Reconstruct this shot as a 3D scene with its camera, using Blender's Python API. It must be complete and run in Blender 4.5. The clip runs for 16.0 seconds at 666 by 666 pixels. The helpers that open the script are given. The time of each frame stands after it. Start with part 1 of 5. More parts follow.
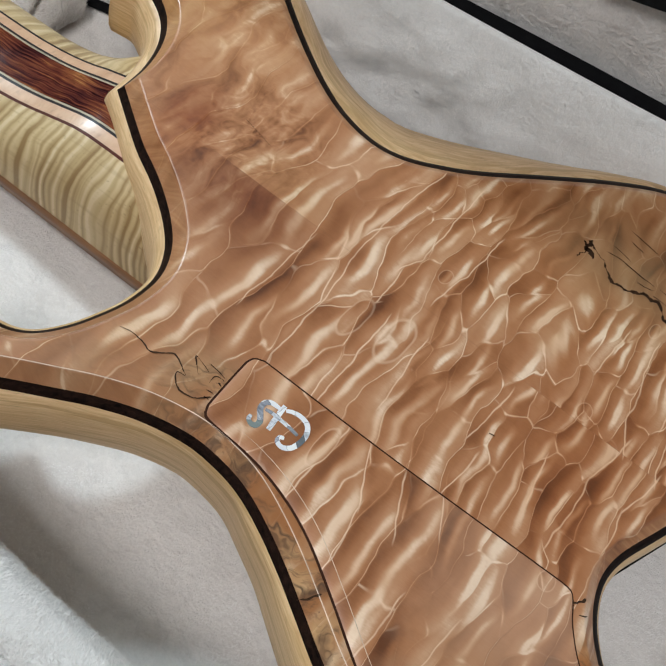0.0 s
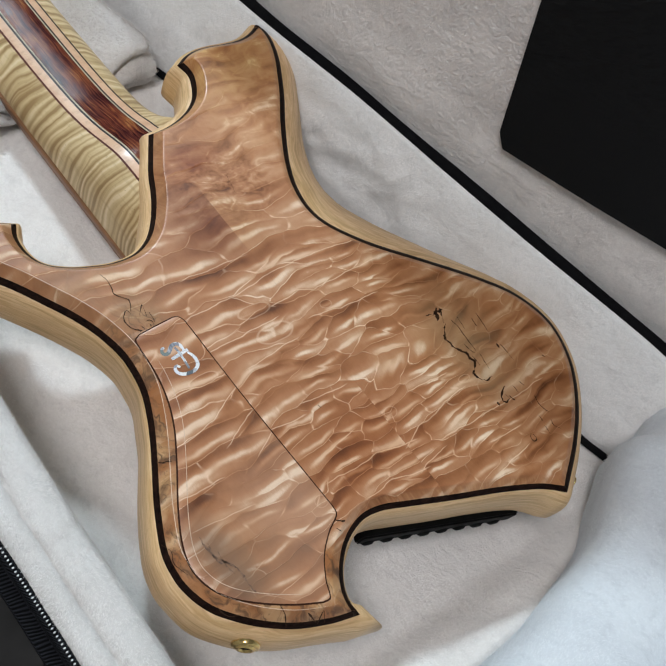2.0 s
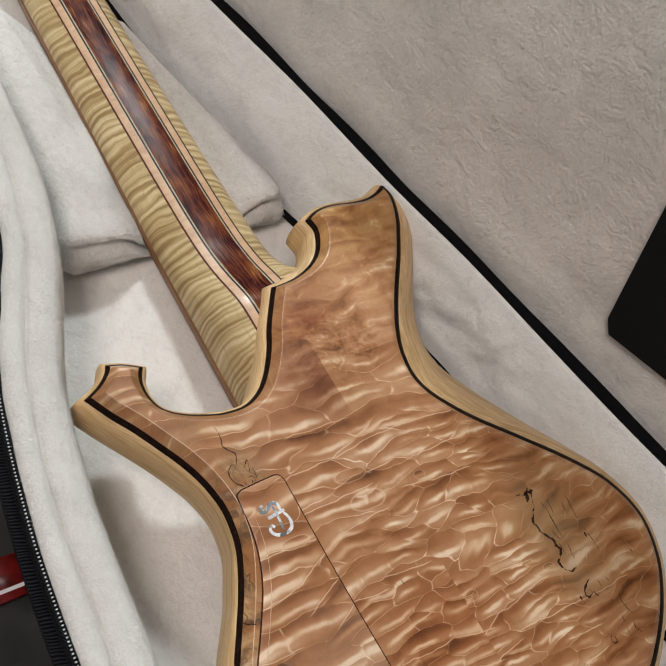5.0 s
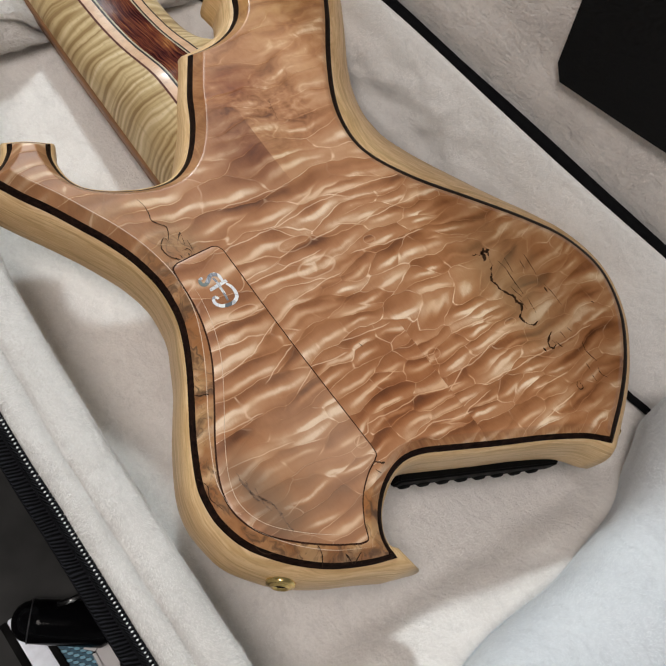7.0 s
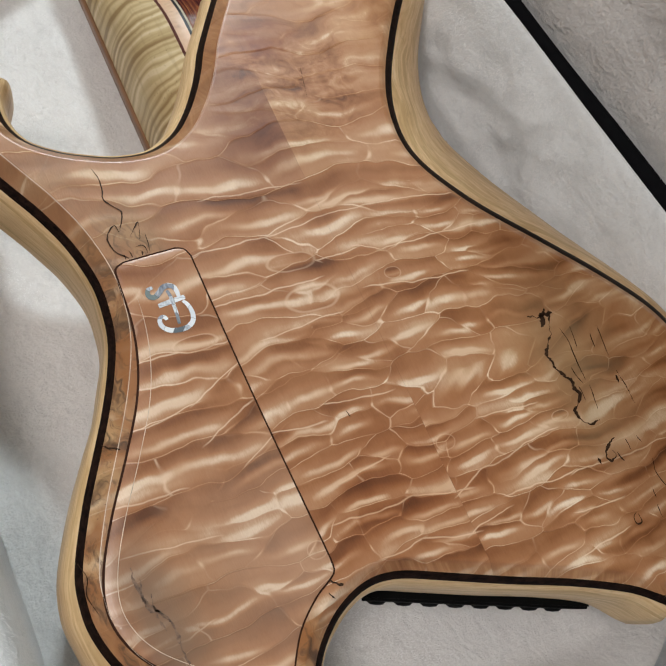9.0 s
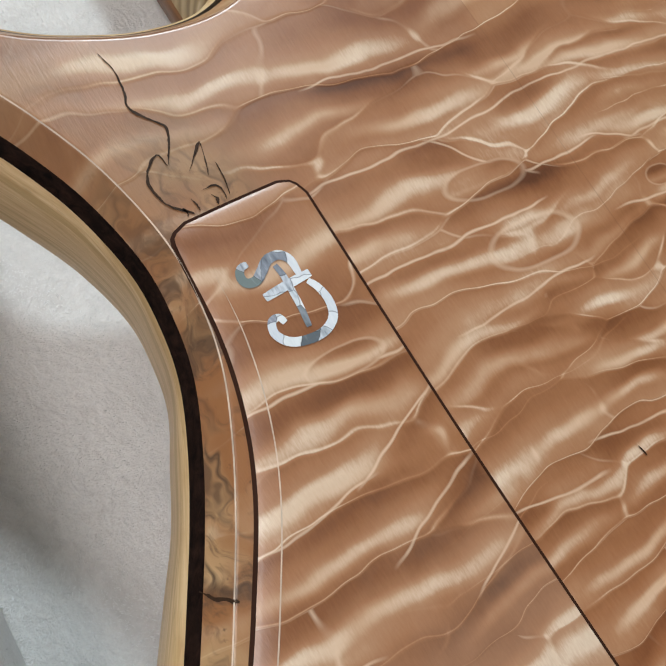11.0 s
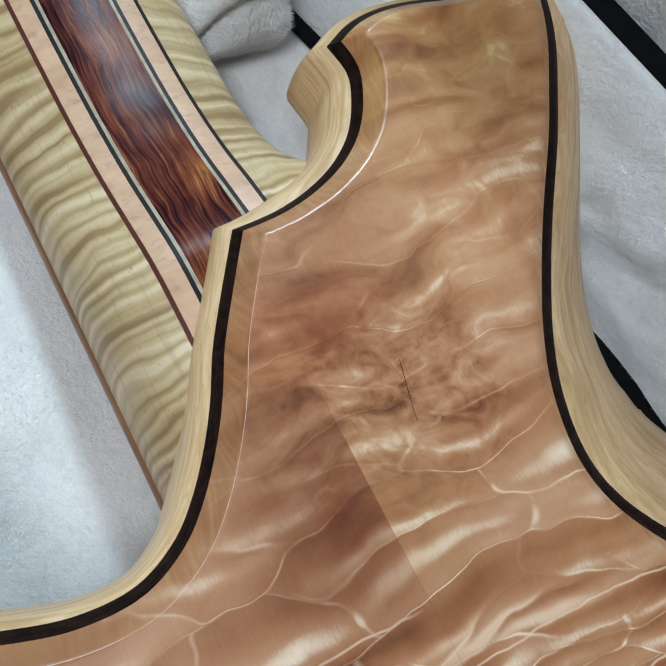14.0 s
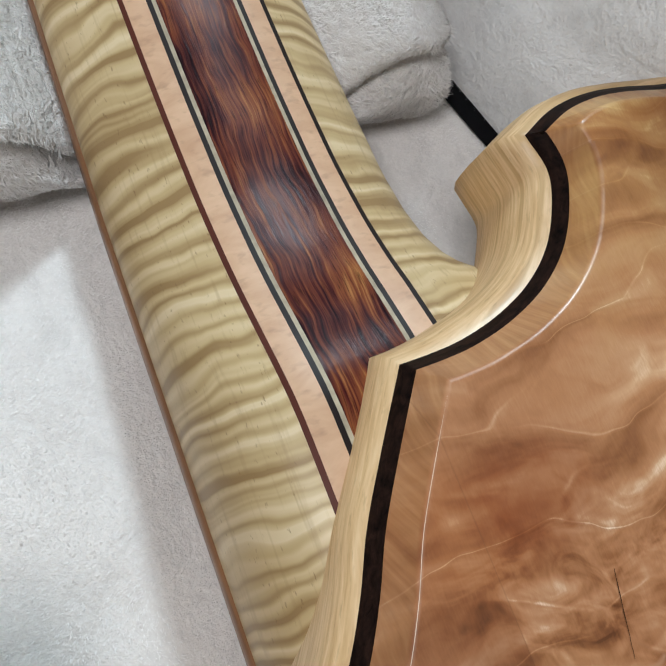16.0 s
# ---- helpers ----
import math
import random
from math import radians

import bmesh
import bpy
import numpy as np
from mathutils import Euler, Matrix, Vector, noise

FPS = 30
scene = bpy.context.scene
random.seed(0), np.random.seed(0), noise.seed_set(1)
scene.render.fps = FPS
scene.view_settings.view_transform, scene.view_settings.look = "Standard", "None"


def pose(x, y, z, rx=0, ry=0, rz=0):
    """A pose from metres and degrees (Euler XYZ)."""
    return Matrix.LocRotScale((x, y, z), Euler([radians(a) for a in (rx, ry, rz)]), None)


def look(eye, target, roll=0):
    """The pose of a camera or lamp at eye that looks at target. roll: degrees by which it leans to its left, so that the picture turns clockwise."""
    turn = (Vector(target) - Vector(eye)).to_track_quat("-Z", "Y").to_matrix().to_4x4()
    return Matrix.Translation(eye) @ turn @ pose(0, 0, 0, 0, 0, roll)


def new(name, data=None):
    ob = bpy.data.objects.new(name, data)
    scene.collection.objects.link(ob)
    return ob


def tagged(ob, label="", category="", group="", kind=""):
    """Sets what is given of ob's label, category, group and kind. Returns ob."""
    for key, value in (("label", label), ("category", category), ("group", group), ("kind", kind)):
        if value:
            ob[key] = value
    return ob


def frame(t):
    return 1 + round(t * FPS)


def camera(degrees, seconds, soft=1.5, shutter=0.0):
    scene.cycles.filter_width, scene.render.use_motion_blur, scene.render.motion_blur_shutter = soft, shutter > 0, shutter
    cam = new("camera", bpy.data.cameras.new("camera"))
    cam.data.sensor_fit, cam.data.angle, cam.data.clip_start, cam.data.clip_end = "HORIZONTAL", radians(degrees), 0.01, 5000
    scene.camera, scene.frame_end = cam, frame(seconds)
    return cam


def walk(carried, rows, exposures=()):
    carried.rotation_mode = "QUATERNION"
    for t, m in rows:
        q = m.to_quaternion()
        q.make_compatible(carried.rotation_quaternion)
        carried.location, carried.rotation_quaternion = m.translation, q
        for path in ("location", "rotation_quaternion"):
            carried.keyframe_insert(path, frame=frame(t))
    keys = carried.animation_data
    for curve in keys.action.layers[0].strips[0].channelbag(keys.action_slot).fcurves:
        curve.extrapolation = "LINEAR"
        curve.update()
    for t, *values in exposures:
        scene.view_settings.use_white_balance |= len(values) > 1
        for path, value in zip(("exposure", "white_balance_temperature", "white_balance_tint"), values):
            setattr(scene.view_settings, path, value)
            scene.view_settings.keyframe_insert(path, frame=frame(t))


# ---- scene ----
cam = camera(46.9, 16.0)
PATH = [
    (0, (-0.124, -0.035, 0.356), (0.909, 0.098, -1.352), 30.8),
    (0.5, (-0.127, -0.085, 0.376), (0.846, 0.06, -1.365), 34.4),
    (1, (-0.174, -0.141, 0.443), (0.855, 0.093, -1.257), 31.5),
    (1.5, (-0.178, -0.151, 0.481), (0.899, 0.152, -1.177), 32.5),
    (2, (-0.182, -0.139, 0.488), (0.912, 0.213, -1.149), 36.0),
    (2.5, (-0.187, -0.133, 0.493), (0.873, 0.234, -1.162), 38.4),
    (3, (-0.198, -0.136, 0.51), (0.848, 0.246, -1.151), 39.4),
    (3.5, (-0.194, -0.107, 0.522), (0.876, 0.406, -1.088), 36.8),
    (3.7, (-0.187, -0.093, 0.53), (0.869, 0.557, -1.039), 32.7),
    (5.8, (-0.183, -0.086, 0.51), (0.825, 0.361, -1.158), 36.7),
    (6, (-0.187, -0.096, 0.499), (0.818, 0.279, -1.189), 39.0),
    (6.5, (-0.192, -0.12, 0.481), (0.808, 0.174, -1.226), 40.7),
    (7, (-0.186, -0.134, 0.465), (0.814, 0.147, -1.244), 39.7),
    (7.5, (-0.171, -0.138, 0.452), (0.816, 0.194, -1.256), 37.3),
    (8, (-0.131, -0.154, 0.445), (0.82, 0.196, -1.279), 37.8),
    (8.5, (-0.093, -0.151, 0.429), (0.84, 0.194, -1.306), 41.6),
    (9, (-0.092, -0.111, 0.392), (0.754, 0.237, -1.386), 44.7),
    (9.5, (-0.103, -0.088, 0.349), (0.703, 0.194, -1.459), 48.6),
    (9.7, (-0.099, -0.083, 0.333), (0.652, 0.183, -1.502), 48.2),
    (11.8, (-0.052, -0.045, 0.225), (0.635, 0.229, -1.633), 34.3),
    (12, (-0.051, -0.044, 0.224), (0.633, 0.23, -1.635), 34.4),
    (12.5, (-0.048, -0.031, 0.235), (0.63, 0.24, -1.626), 34.8),
    (13, (-0.03, -0.001, 0.253), (0.645, 0.271, -1.61), 35.5),
    (13.5, (-0.002, 0.03, 0.27), (0.672, 0.287, -1.595), 37.9),
    (14, (0.006, 0.058, 0.286), (0.722, 0.352, -1.559), 41.2),
    (14.5, (0.014, 0.074, 0.288), (0.728, 0.391, -1.553), 44.2),
    (15, (0.009, 0.087, 0.263), (0.682, 0.387, -1.596), 46.5),
    (15.5, (0.001, 0.087, 0.242), (0.655, 0.444, -1.614), 42.4),
    (16, (0.004, 0.106, 0.241), (0.668, 0.507, -1.602), 39.1),
]
EXPOSURE = [(0.0, -0.1, 6200, 9), (1.0, -0.02, 6100, 10), (2.5, -0.04, 6150, 10), (3.5, 0.02, 6300, 10), (6.0, -0.24, 7050, 15), (7.0, -0.10, 6750, 13), (8.5, -0.12, 6550, 10), (9.5, -0.12, 6250, 10), (12.0, -0.15, 6100, 6), (12.5, -0.13, 5800, 4), (13.5, -0.02, 5450, 3), (14.5, -0.01, 5450, 4), (16.0, -0.08, 6050, 9)]
walk(cam, [(t, look(eye, target, roll)) for t, eye, target, roll in PATH], exposures=EXPOSURE)

# ---- world, light ----
world = bpy.data.worlds.new("world")
scene.world = world
world.use_nodes = True
world.node_tree.nodes["Background"].inputs["Color"].default_value = (0.75, 0.82, 1.0, 1)
world.node_tree.nodes["Background"].inputs["Strength"].default_value = 0.02


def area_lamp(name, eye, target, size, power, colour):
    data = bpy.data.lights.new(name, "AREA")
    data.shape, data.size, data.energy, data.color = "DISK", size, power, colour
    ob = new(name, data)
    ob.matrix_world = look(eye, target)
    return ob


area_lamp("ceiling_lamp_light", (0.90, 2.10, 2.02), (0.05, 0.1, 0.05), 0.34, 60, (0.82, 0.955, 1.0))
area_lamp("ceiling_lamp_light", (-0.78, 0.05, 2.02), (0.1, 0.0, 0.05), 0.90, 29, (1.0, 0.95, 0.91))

# ---- materials ----


class Nodes:
    """A short hand for building node materials."""

    def __init__(self, name, ins=None, outs=()):
        if ins is not None:
            # a node group with float sockets
            self.tree = bpy.data.node_groups.new(name, "ShaderNodeTree")
            for key in ins:
                self.tree.interface.new_socket(name=key, in_out="INPUT", socket_type="NodeSocketFloat")
            for key in outs:
                self.tree.interface.new_socket(name=key, in_out="OUTPUT", socket_type="NodeSocketFloat")
            self.ins = self.add("NodeGroupInput").outputs
            self.outs = self.add("NodeGroupOutput").inputs
            return
        self.mat = bpy.data.materials.new(name)
        self.mat.use_nodes = True
        self.tree = self.mat.node_tree
        self.bsdf = self.tree.nodes["Principled BSDF"]
        self.co = self.add("ShaderNodeTexCoord").outputs["Object"]

    def add(self, kind, inputs=None, **props):
        node = self.tree.nodes.new(kind)
        for key, value in props.items():
            setattr(node, key, value)
        for key, value in (inputs or {}).items():
            self.put(node.inputs[key], value)
        return node

    def put(self, socket, value):
        if hasattr(value, "is_output"):
            self.tree.links.new(value, socket)
        else:
            socket.default_value = value

    def group(self, tree, values):
        node = self.add("ShaderNodeGroup", node_tree=tree)
        for key, value in values.items():
            self.put(node.inputs[key], value)
        return node.outputs

    def math(self, op, a, b=0.0, clamp=False):
        node = self.add("ShaderNodeMath", operation=op, use_clamp=clamp)
        self.put(node.inputs[0], a)
        self.put(node.inputs[1], b)
        return node.outputs[0]

    def vec(self, op, a, b):
        node = self.add("ShaderNodeVectorMath", operation=op)
        self.put(node.inputs[0], a)
        self.put(node.inputs[1], b)
        return node.outputs[0]

    def noise(self, co, scale, detail=2.0, rough=0.5, distort=0.0):
        return self.add("ShaderNodeTexNoise", {"Vector": co, "Scale": scale, "Detail": detail, "Roughness": rough, "Distortion": distort})

    def mapped(self, co, scale, rot=0.0, loc=(0, 0, 0)):
        return self.add("ShaderNodeMapping", {"Vector": co, "Scale": scale, "Rotation": (0, 0, radians(rot)), "Location": loc}).outputs[0]

    def ramp(self, fac, stops, interp="LINEAR"):
        node = self.add("ShaderNodeValToRGB", {"Fac": fac})
        node.color_ramp.interpolation = interp
        el = node.color_ramp.elements
        while len(el) < len(stops):
            el.new(0.5)
        for e, (pos, col) in zip(el, stops):
            e.position, e.color = pos, (*col, 1) if len(col) == 3 else col
        return node.outputs["Color"]

    def grey(self, fac, a, b, lo=0.0, hi=1.0):
        node = self.add("ShaderNodeMapRange", {"Value": fac, "From Min": a, "From Max": b, "To Min": lo, "To Max": hi})
        return node.outputs[0]

    def mix(self, fac, a, b, blend="MIX"):
        node = self.add("ShaderNodeMix", data_type="RGBA", blend_type=blend)
        self.put(node.inputs[0], fac)
        self.put(node.inputs[6], a if hasattr(a, "is_output") else (*a, 1))
        self.put(node.inputs[7], b if hasattr(b, "is_output") else (*b, 1))
        return node.outputs[2]

    def bump(self, height, strength, distance=0.001):
        self.put(self.bsdf.inputs["Normal"], self.add("ShaderNodeBump", {"Height": height, "Strength": strength, "Distance": distance}).outputs[0])

    def finish(self, colour, rough=0.5, coat=0.0, coat_rough=0.1, metal=0.0, sheen=0.0):
        b = self.bsdf.inputs
        self.put(b["Base Color"], colour if hasattr(colour, "is_output") else (*colour, 1))
        self.put(b["Roughness"], rough)
        self.put(b["Coat Weight"], coat)
        self.put(b["Coat Roughness"], coat_rough)
        self.put(b["Metallic"], metal)
        self.put(b["Sheen Weight"], sheen)
        return self.mat


# long folds in the figure: x, y of both ends; and closed eyes: centre and half axes
FOLDS = [(0.0043, -0.0026, 0.0355, -0.0037), (0.0355, -0.0037, 0.0611, -0.0019), (0.0611, -0.0019, 0.0961, -0.0027), (0.0961, -0.0027, 0.1368, -0.0087), (0.0756, -0.0203, 0.0880, -0.0256),
         (0.0880, -0.0256, 0.1420, -0.0278), (0.0719, -0.0399, 0.1228, -0.0486), (0.0010, -0.0264, 0.0244, -0.0274), (0.0244, -0.0274, 0.0519, -0.0276), (0.0364, -0.0041, 0.0539, -0.0196),
         (0.0539, -0.0196, 0.0750, -0.0214), (0.0175, 0.0204, 0.0612, 0.0163), (0.0538, -0.0457, 0.0189, -0.0464)]
FOLDS_LOW = [(0.0293, -0.0811, 0.0598, -0.0859), (0.0037, -0.0835, 0.0258, -0.0874), (0.0942, -0.1115, 0.1229, -0.1168), (0.0683, -0.1369, 0.0839, -0.1330), (0.0839, -0.1330, 0.1276, -0.1309),
             (0.1264, -0.1529, 0.1829, -0.1583), (0.0896, -0.1465, 0.1268, -0.1523), (0.1180, -0.1682, 0.1431, -0.1711), (0.1103, -0.1844, 0.1386, -0.1849), (0.0130, -0.1261, 0.0478, -0.1299),
             (0.0478, -0.1299, 0.0736, -0.1368), (0.0233, -0.1119, 0.0451, -0.1104), (0.0262, -0.1459, 0.0447, -0.1465), (0.0447, -0.1465, 0.0683, -0.1545), (0.0651, -0.1535, 0.0876, -0.1514)]
COVER_FOLDS = [(-0.0384, -0.0388, 0.0019, -0.0417), (-0.0475, -0.0629, -0.0200, -0.0613), (-0.0200, -0.0613, 0.0009, -0.0522), (-0.0215, -0.0766, 0.0012, -0.0680), (-0.0601, -0.0867, -0.0381, -0.0907),
               (-0.0096, -0.0910, 0.0033, -0.0844), (-0.0646, -0.1046, -0.0324, -0.1103), (-0.0611, -0.1385, -0.0461, -0.1379)]
EYES = [(0.0431, -0.0178, 0.0109, 0.0041), (0.0454, -0.0360, 0.0124, 0.0058), (0.0871, -0.0372, 0.0043, 0.0027), (0.1335, -0.1268, 0.0047, 0.0023), (0.0729, -0.1158, 0.0045, 0.0033)]
COVER_EYES = [(-0.0105, -0.0385, 0.0090, 0.0033), (0.0013, -0.1314, 0.0041, 0.0032)]


def fold_group():
    """One fold of the figure: its pale line, and the tone rising on one side and falling on the other."""
    g = Nodes("figure_fold", ("wx", "wy", "ux", "uy", "c", "d", "half", "line", "tone"), ("line", "tone"))
    i = g.ins
    along = g.math("SUBTRACT", g.math("ADD", g.math("MULTIPLY", i["wx"], i["ux"]), g.math("MULTIPLY", i["wy"], i["uy"])), i["c"])
    off = g.math("SUBTRACT", g.math("SUBTRACT", g.math("MULTIPLY", i["wy"], i["ux"]), g.math("MULTIPLY", i["wx"], i["uy"])), i["d"])
    gate = g.grey(g.math("SUBTRACT", g.math("ABSOLUTE", g.math("SUBTRACT", along, i["half"])), i["half"]), 0.0035, -0.0010, 0.0, 1.0)
    far = g.math("ABSOLUTE", off)
    g.put(g.outs["line"], g.math("MAXIMUM", g.math("MULTIPLY", gate, g.grey(far, 0.00010, 0.00046, 1.0, 0.0)), i["line"]))
    # highlight and trough shade beside the line, as tone
    side = g.math("DIVIDE", g.math("MULTIPLY", off, 0.0052), g.math("ADD", g.math("MULTIPLY", off, off), 0.0026 ** 2))
    side = g.math("MULTIPLY", g.math("MULTIPLY", side, g.grey(far, 0.003, 0.010, 1.0, 0.0)), gate)
    g.put(g.outs["tone"], g.math("ADD", side, i["tone"]))
    return g.tree


def stain_sheen_group():
    """How far a place lies inside a ragged oval."""
    g = Nodes("ragged_oval", ("x", "y", "cx", "cy", "rx", "ry", "ragged", "low", "high", "amount"), ("fac",))
    i = g.ins
    dx = g.math("DIVIDE", g.math("SUBTRACT", i["x"], i["cx"]), i["rx"])
    dy = g.math("DIVIDE", g.math("SUBTRACT", i["y"], i["cy"]), i["ry"])
    r = g.math("SQRT", g.math("ADD", g.math("MULTIPLY", dx, dx), g.math("MULTIPLY", dy, dy)))
    f = g.add("ShaderNodeMapRange", {"Value": g.math("ADD", r, i["ragged"]), "From Min": i["low"], "From Max": i["high"], "To Min": i["amount"], "To Max": 0.0}).outputs[0]
    g.put(g.outs["fac"], f)
    return g.tree


FOLD_GROUP, STAIN_SHEEN_GROUP = fold_group(), stain_sheen_group()


def quilted_maple(name, shift=(0, 0, 0), cover=False):
    """Lacquered quilted maple: pillow-like figure crossing the grain, which runs along y."""
    n = Nodes(name)
    xyz = n.add("ShaderNodeSeparateXYZ", {0: n.co})
    x, y = xyz.outputs[0], xyz.outputs[1]
    flat = n.mapped(n.co, (1, 1, 0), 4)
    # the two halves of the back are joined at the seam
    half = n.math("GREATER_THAN", x, SEAM_X)
    low_half = n.math("MULTIPLY", half, n.grey(y, -0.09, -0.10))
    co = n.vec("ADD", n.vec("ADD", flat, shift), n.add("ShaderNodeCombineXYZ", {0: n.math("MULTIPLY", low_half, 0.0 if cover else 0.013), 1: n.math("MULTIPLY", low_half, 0.0 if cover else 0.0065)}).outputs[0])
    w = n.vec("MULTIPLY", n.vec("SUBTRACT", n.noise(co, 20, 1.5).outputs["Color"], (0.5, 0.5, 0.5)), (0.034, 0.022, 0.0))
    w2 = n.vec("MULTIPLY", n.vec("SUBTRACT", n.noise(co, 85, 1.0).outputs["Color"], (0.5, 0.5, 0.5)), (0.010, 0.0040, 0.0))
    q1 = n.vec("ADD", co, w)
    q = n.vec("ADD", q1, w2)
    # wobble shared by the folds and eyes
    wob = n.add("ShaderNodeSeparateXYZ", {0: n.vec("MULTIPLY", n.vec("SUBTRACT", n.noise(flat, 60, 2.0, 0.5).outputs["Color"], (0.5, 0.5, 0.5)), (0.006, 0.0052, 0.0))})
    wx, wy = n.math("ADD", x, wob.outputs[0]), n.math("ADD", y, wob.outputs[1])
    near_line, fold_tone = 0.0, 0.0
    for x0, y0, x1, y1 in (COVER_FOLDS if cover else FOLDS + FOLDS_LOW):
        length = math.hypot(x1 - x0, y1 - y0)
        ux, uy = (x1 - x0) / length, (y1 - y0) / length
        if ux < 0:
            ux, uy, x0, y0 = -ux, -uy, x1, y1
        out = n.group(FOLD_GROUP, {"wx": wx, "wy": wy, "ux": ux, "uy": uy, "c": x0 * ux + y0 * uy, "d": y0 * ux - x0 * uy, "half": length / 2, "line": near_line, "tone": fold_tone})
        near_line, fold_tone = out["line"], out["tone"]
    fold_tone = n.math("MAXIMUM", n.math("MINIMUM", fold_tone, 1.1), -1.1)
    for cx, cy, rx, ry in (COVER_EYES if cover else EYES):
        dx = n.math("DIVIDE", n.math("SUBTRACT", n.math("ADD", n.math("MULTIPLY", wx, 0.45), n.math("MULTIPLY", x, 0.55)), cx), rx)
        dy = n.math("DIVIDE", n.math("ADD", n.math("SUBTRACT", n.math("ADD", n.math("MULTIPLY", wy, 0.45), n.math("MULTIPLY", y, 0.55)), cy), n.math("MULTIPLY", dx, 0.07 * rx)), ry)
        r = n.math("SQRT", n.math("ADD", n.math("POWER", n.math("ABSOLUTE", dx), 2.4), n.math("MULTIPLY", dy, dy)))
        ring = n.grey(n.math("ABSOLUTE", n.math("SUBTRACT", r, 1.0)), 0.02, 0.12, 0.50, 0.0)
        within = n.grey(r, 0.85, 1.1, 1.0, 0.0)
        near_line = n.math("MAXIMUM", n.math("MULTIPLY", near_line, n.math("SUBTRACT", 1.0, within)), ring)
        # the eye's rounded shading, put into its tone
        inner_tone = n.math("SUBTRACT", n.grey(n.math("ABSOLUTE", n.math("ADD", dy, 0.30)), 0.05, 0.85, 1.5, -1.4), 0.0)
        fold_tone = n.math("ADD", n.math("MULTIPLY", fold_tone, n.math("SUBTRACT", 1.0, within)), n.math("MULTIPLY", within, inner_tone))
    broad = n.noise(co, 15, 3, 0.6).outputs["Fac"]
    patch = n.noise(n.vec("ADD", co, (4.0, 1.0, 0)), 48, 3, 0.55).outputs["Fac"]
    fibre = n.noise(n.mapped(n.co, (2300, 480, 1)), 1.0, 2, 0.6).outputs["Fac"]
    grain = n.noise(n.mapped(n.co, (1300, 90, 1)), 1.0, 2, 0.6).outputs["Fac"]

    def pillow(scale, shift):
        """Tone and rim of one size of pillow: painted shade under its upper rim, painted sheen below the middle."""
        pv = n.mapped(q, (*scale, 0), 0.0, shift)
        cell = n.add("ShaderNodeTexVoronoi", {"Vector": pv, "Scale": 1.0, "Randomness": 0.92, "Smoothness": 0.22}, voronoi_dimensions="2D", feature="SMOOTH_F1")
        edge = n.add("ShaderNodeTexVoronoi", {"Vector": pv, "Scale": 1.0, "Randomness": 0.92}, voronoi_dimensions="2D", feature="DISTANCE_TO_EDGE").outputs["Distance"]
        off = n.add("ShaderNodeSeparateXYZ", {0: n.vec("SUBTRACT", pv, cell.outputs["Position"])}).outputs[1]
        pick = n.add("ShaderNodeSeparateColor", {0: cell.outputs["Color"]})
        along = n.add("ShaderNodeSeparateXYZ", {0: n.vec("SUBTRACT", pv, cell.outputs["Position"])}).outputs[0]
        crown_sheen = n.ramp(n.math("ADD", off, 0.5), [(0.08, (0.0,) * 3), (0.33, (1.0,) * 3), (0.58, (0.0,) * 3)], "EASE")
        crown_sheen = n.math("MULTIPLY", crown_sheen, n.grey(n.math("ABSOLUTE", along), 0.12, 0.55, 1.0, 0.05))
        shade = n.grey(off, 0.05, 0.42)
        t = n.math("SUBTRACT", n.math("MULTIPLY", crown_sheen, 0.95), n.math("MULTIPLY", shade, 0.34))
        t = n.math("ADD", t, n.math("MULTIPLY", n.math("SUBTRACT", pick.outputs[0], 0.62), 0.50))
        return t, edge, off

    big_tone, big_rim, big_off = pillow((22, 76), (0, 0, 0))
    low_tone, low_rim, low_off = pillow((37, 106), (3.7, 1.3, 0))
    # smaller pillows towards the outer edge and the butt
    small = n.math("ADD", n.math("SUBTRACT", n.math("MULTIPLY", x, 0.6), y), n.math("MULTIPLY", n.math("SUBTRACT", broad, 0.5), 0.06))
    small = n.grey(small, 0.065, 0.095)
    blend = lambda a, b: n.math("ADD", n.math("MULTIPLY", a, n.math("SUBTRACT", 1.0, small)), n.math("MULTIPLY", b, small))
    rim = blend(big_rim, low_rim)
    off = blend(big_off, low_off)
    ripple = n.math("SUBTRACT", n.noise(n.mapped(q, (15, 92, 0)), 1.0, 1.0, 0.40).outputs["Fac"], 0.5)
    # the figure is calmer and blotchier towards the neck
    calm = n.grey(n.math("ADD", y, n.math("MULTIPLY", n.math("SUBTRACT", broad, 0.5), 0.05)), 0.030, 0.060, 1.0, 0.45)
    calm = n.math("MAXIMUM", calm, n.grey(x, 0.025, 0.0))
    # smooth close ripples towards the outer edge
    outer = n.grey(n.math("ADD", x, n.math("MULTIPLY", n.math("SUBTRACT", broad, 0.5), 0.06)), 0.110, 0.150)
    close = n.math("SUBTRACT", n.noise(n.vec("ADD", n.mapped(q, (20, 118, 0), -6), (2.0, 5.0, 0)), 1.0, 1.0, 0.40).outputs["Fac"], 0.5)
    band = n.math("ADD", n.math("MULTIPLY", blend(big_tone, low_tone), n.grey(outer, 0.0, 1.0, 0.40, 0.18)), n.math("MULTIPLY", ripple, n.grey(outer, 0.0, 1.0, 0.62, 0.30)))
    band = n.math("ADD", band, n.math("MULTIPLY", close, n.grey(outer, 0.0, 1.0, 0.0, 1.40)))
    band = n.math("ADD", band, n.math("MULTIPLY", fold_tone, 0.11))
    tone = n.math("MULTIPLY", band, calm)
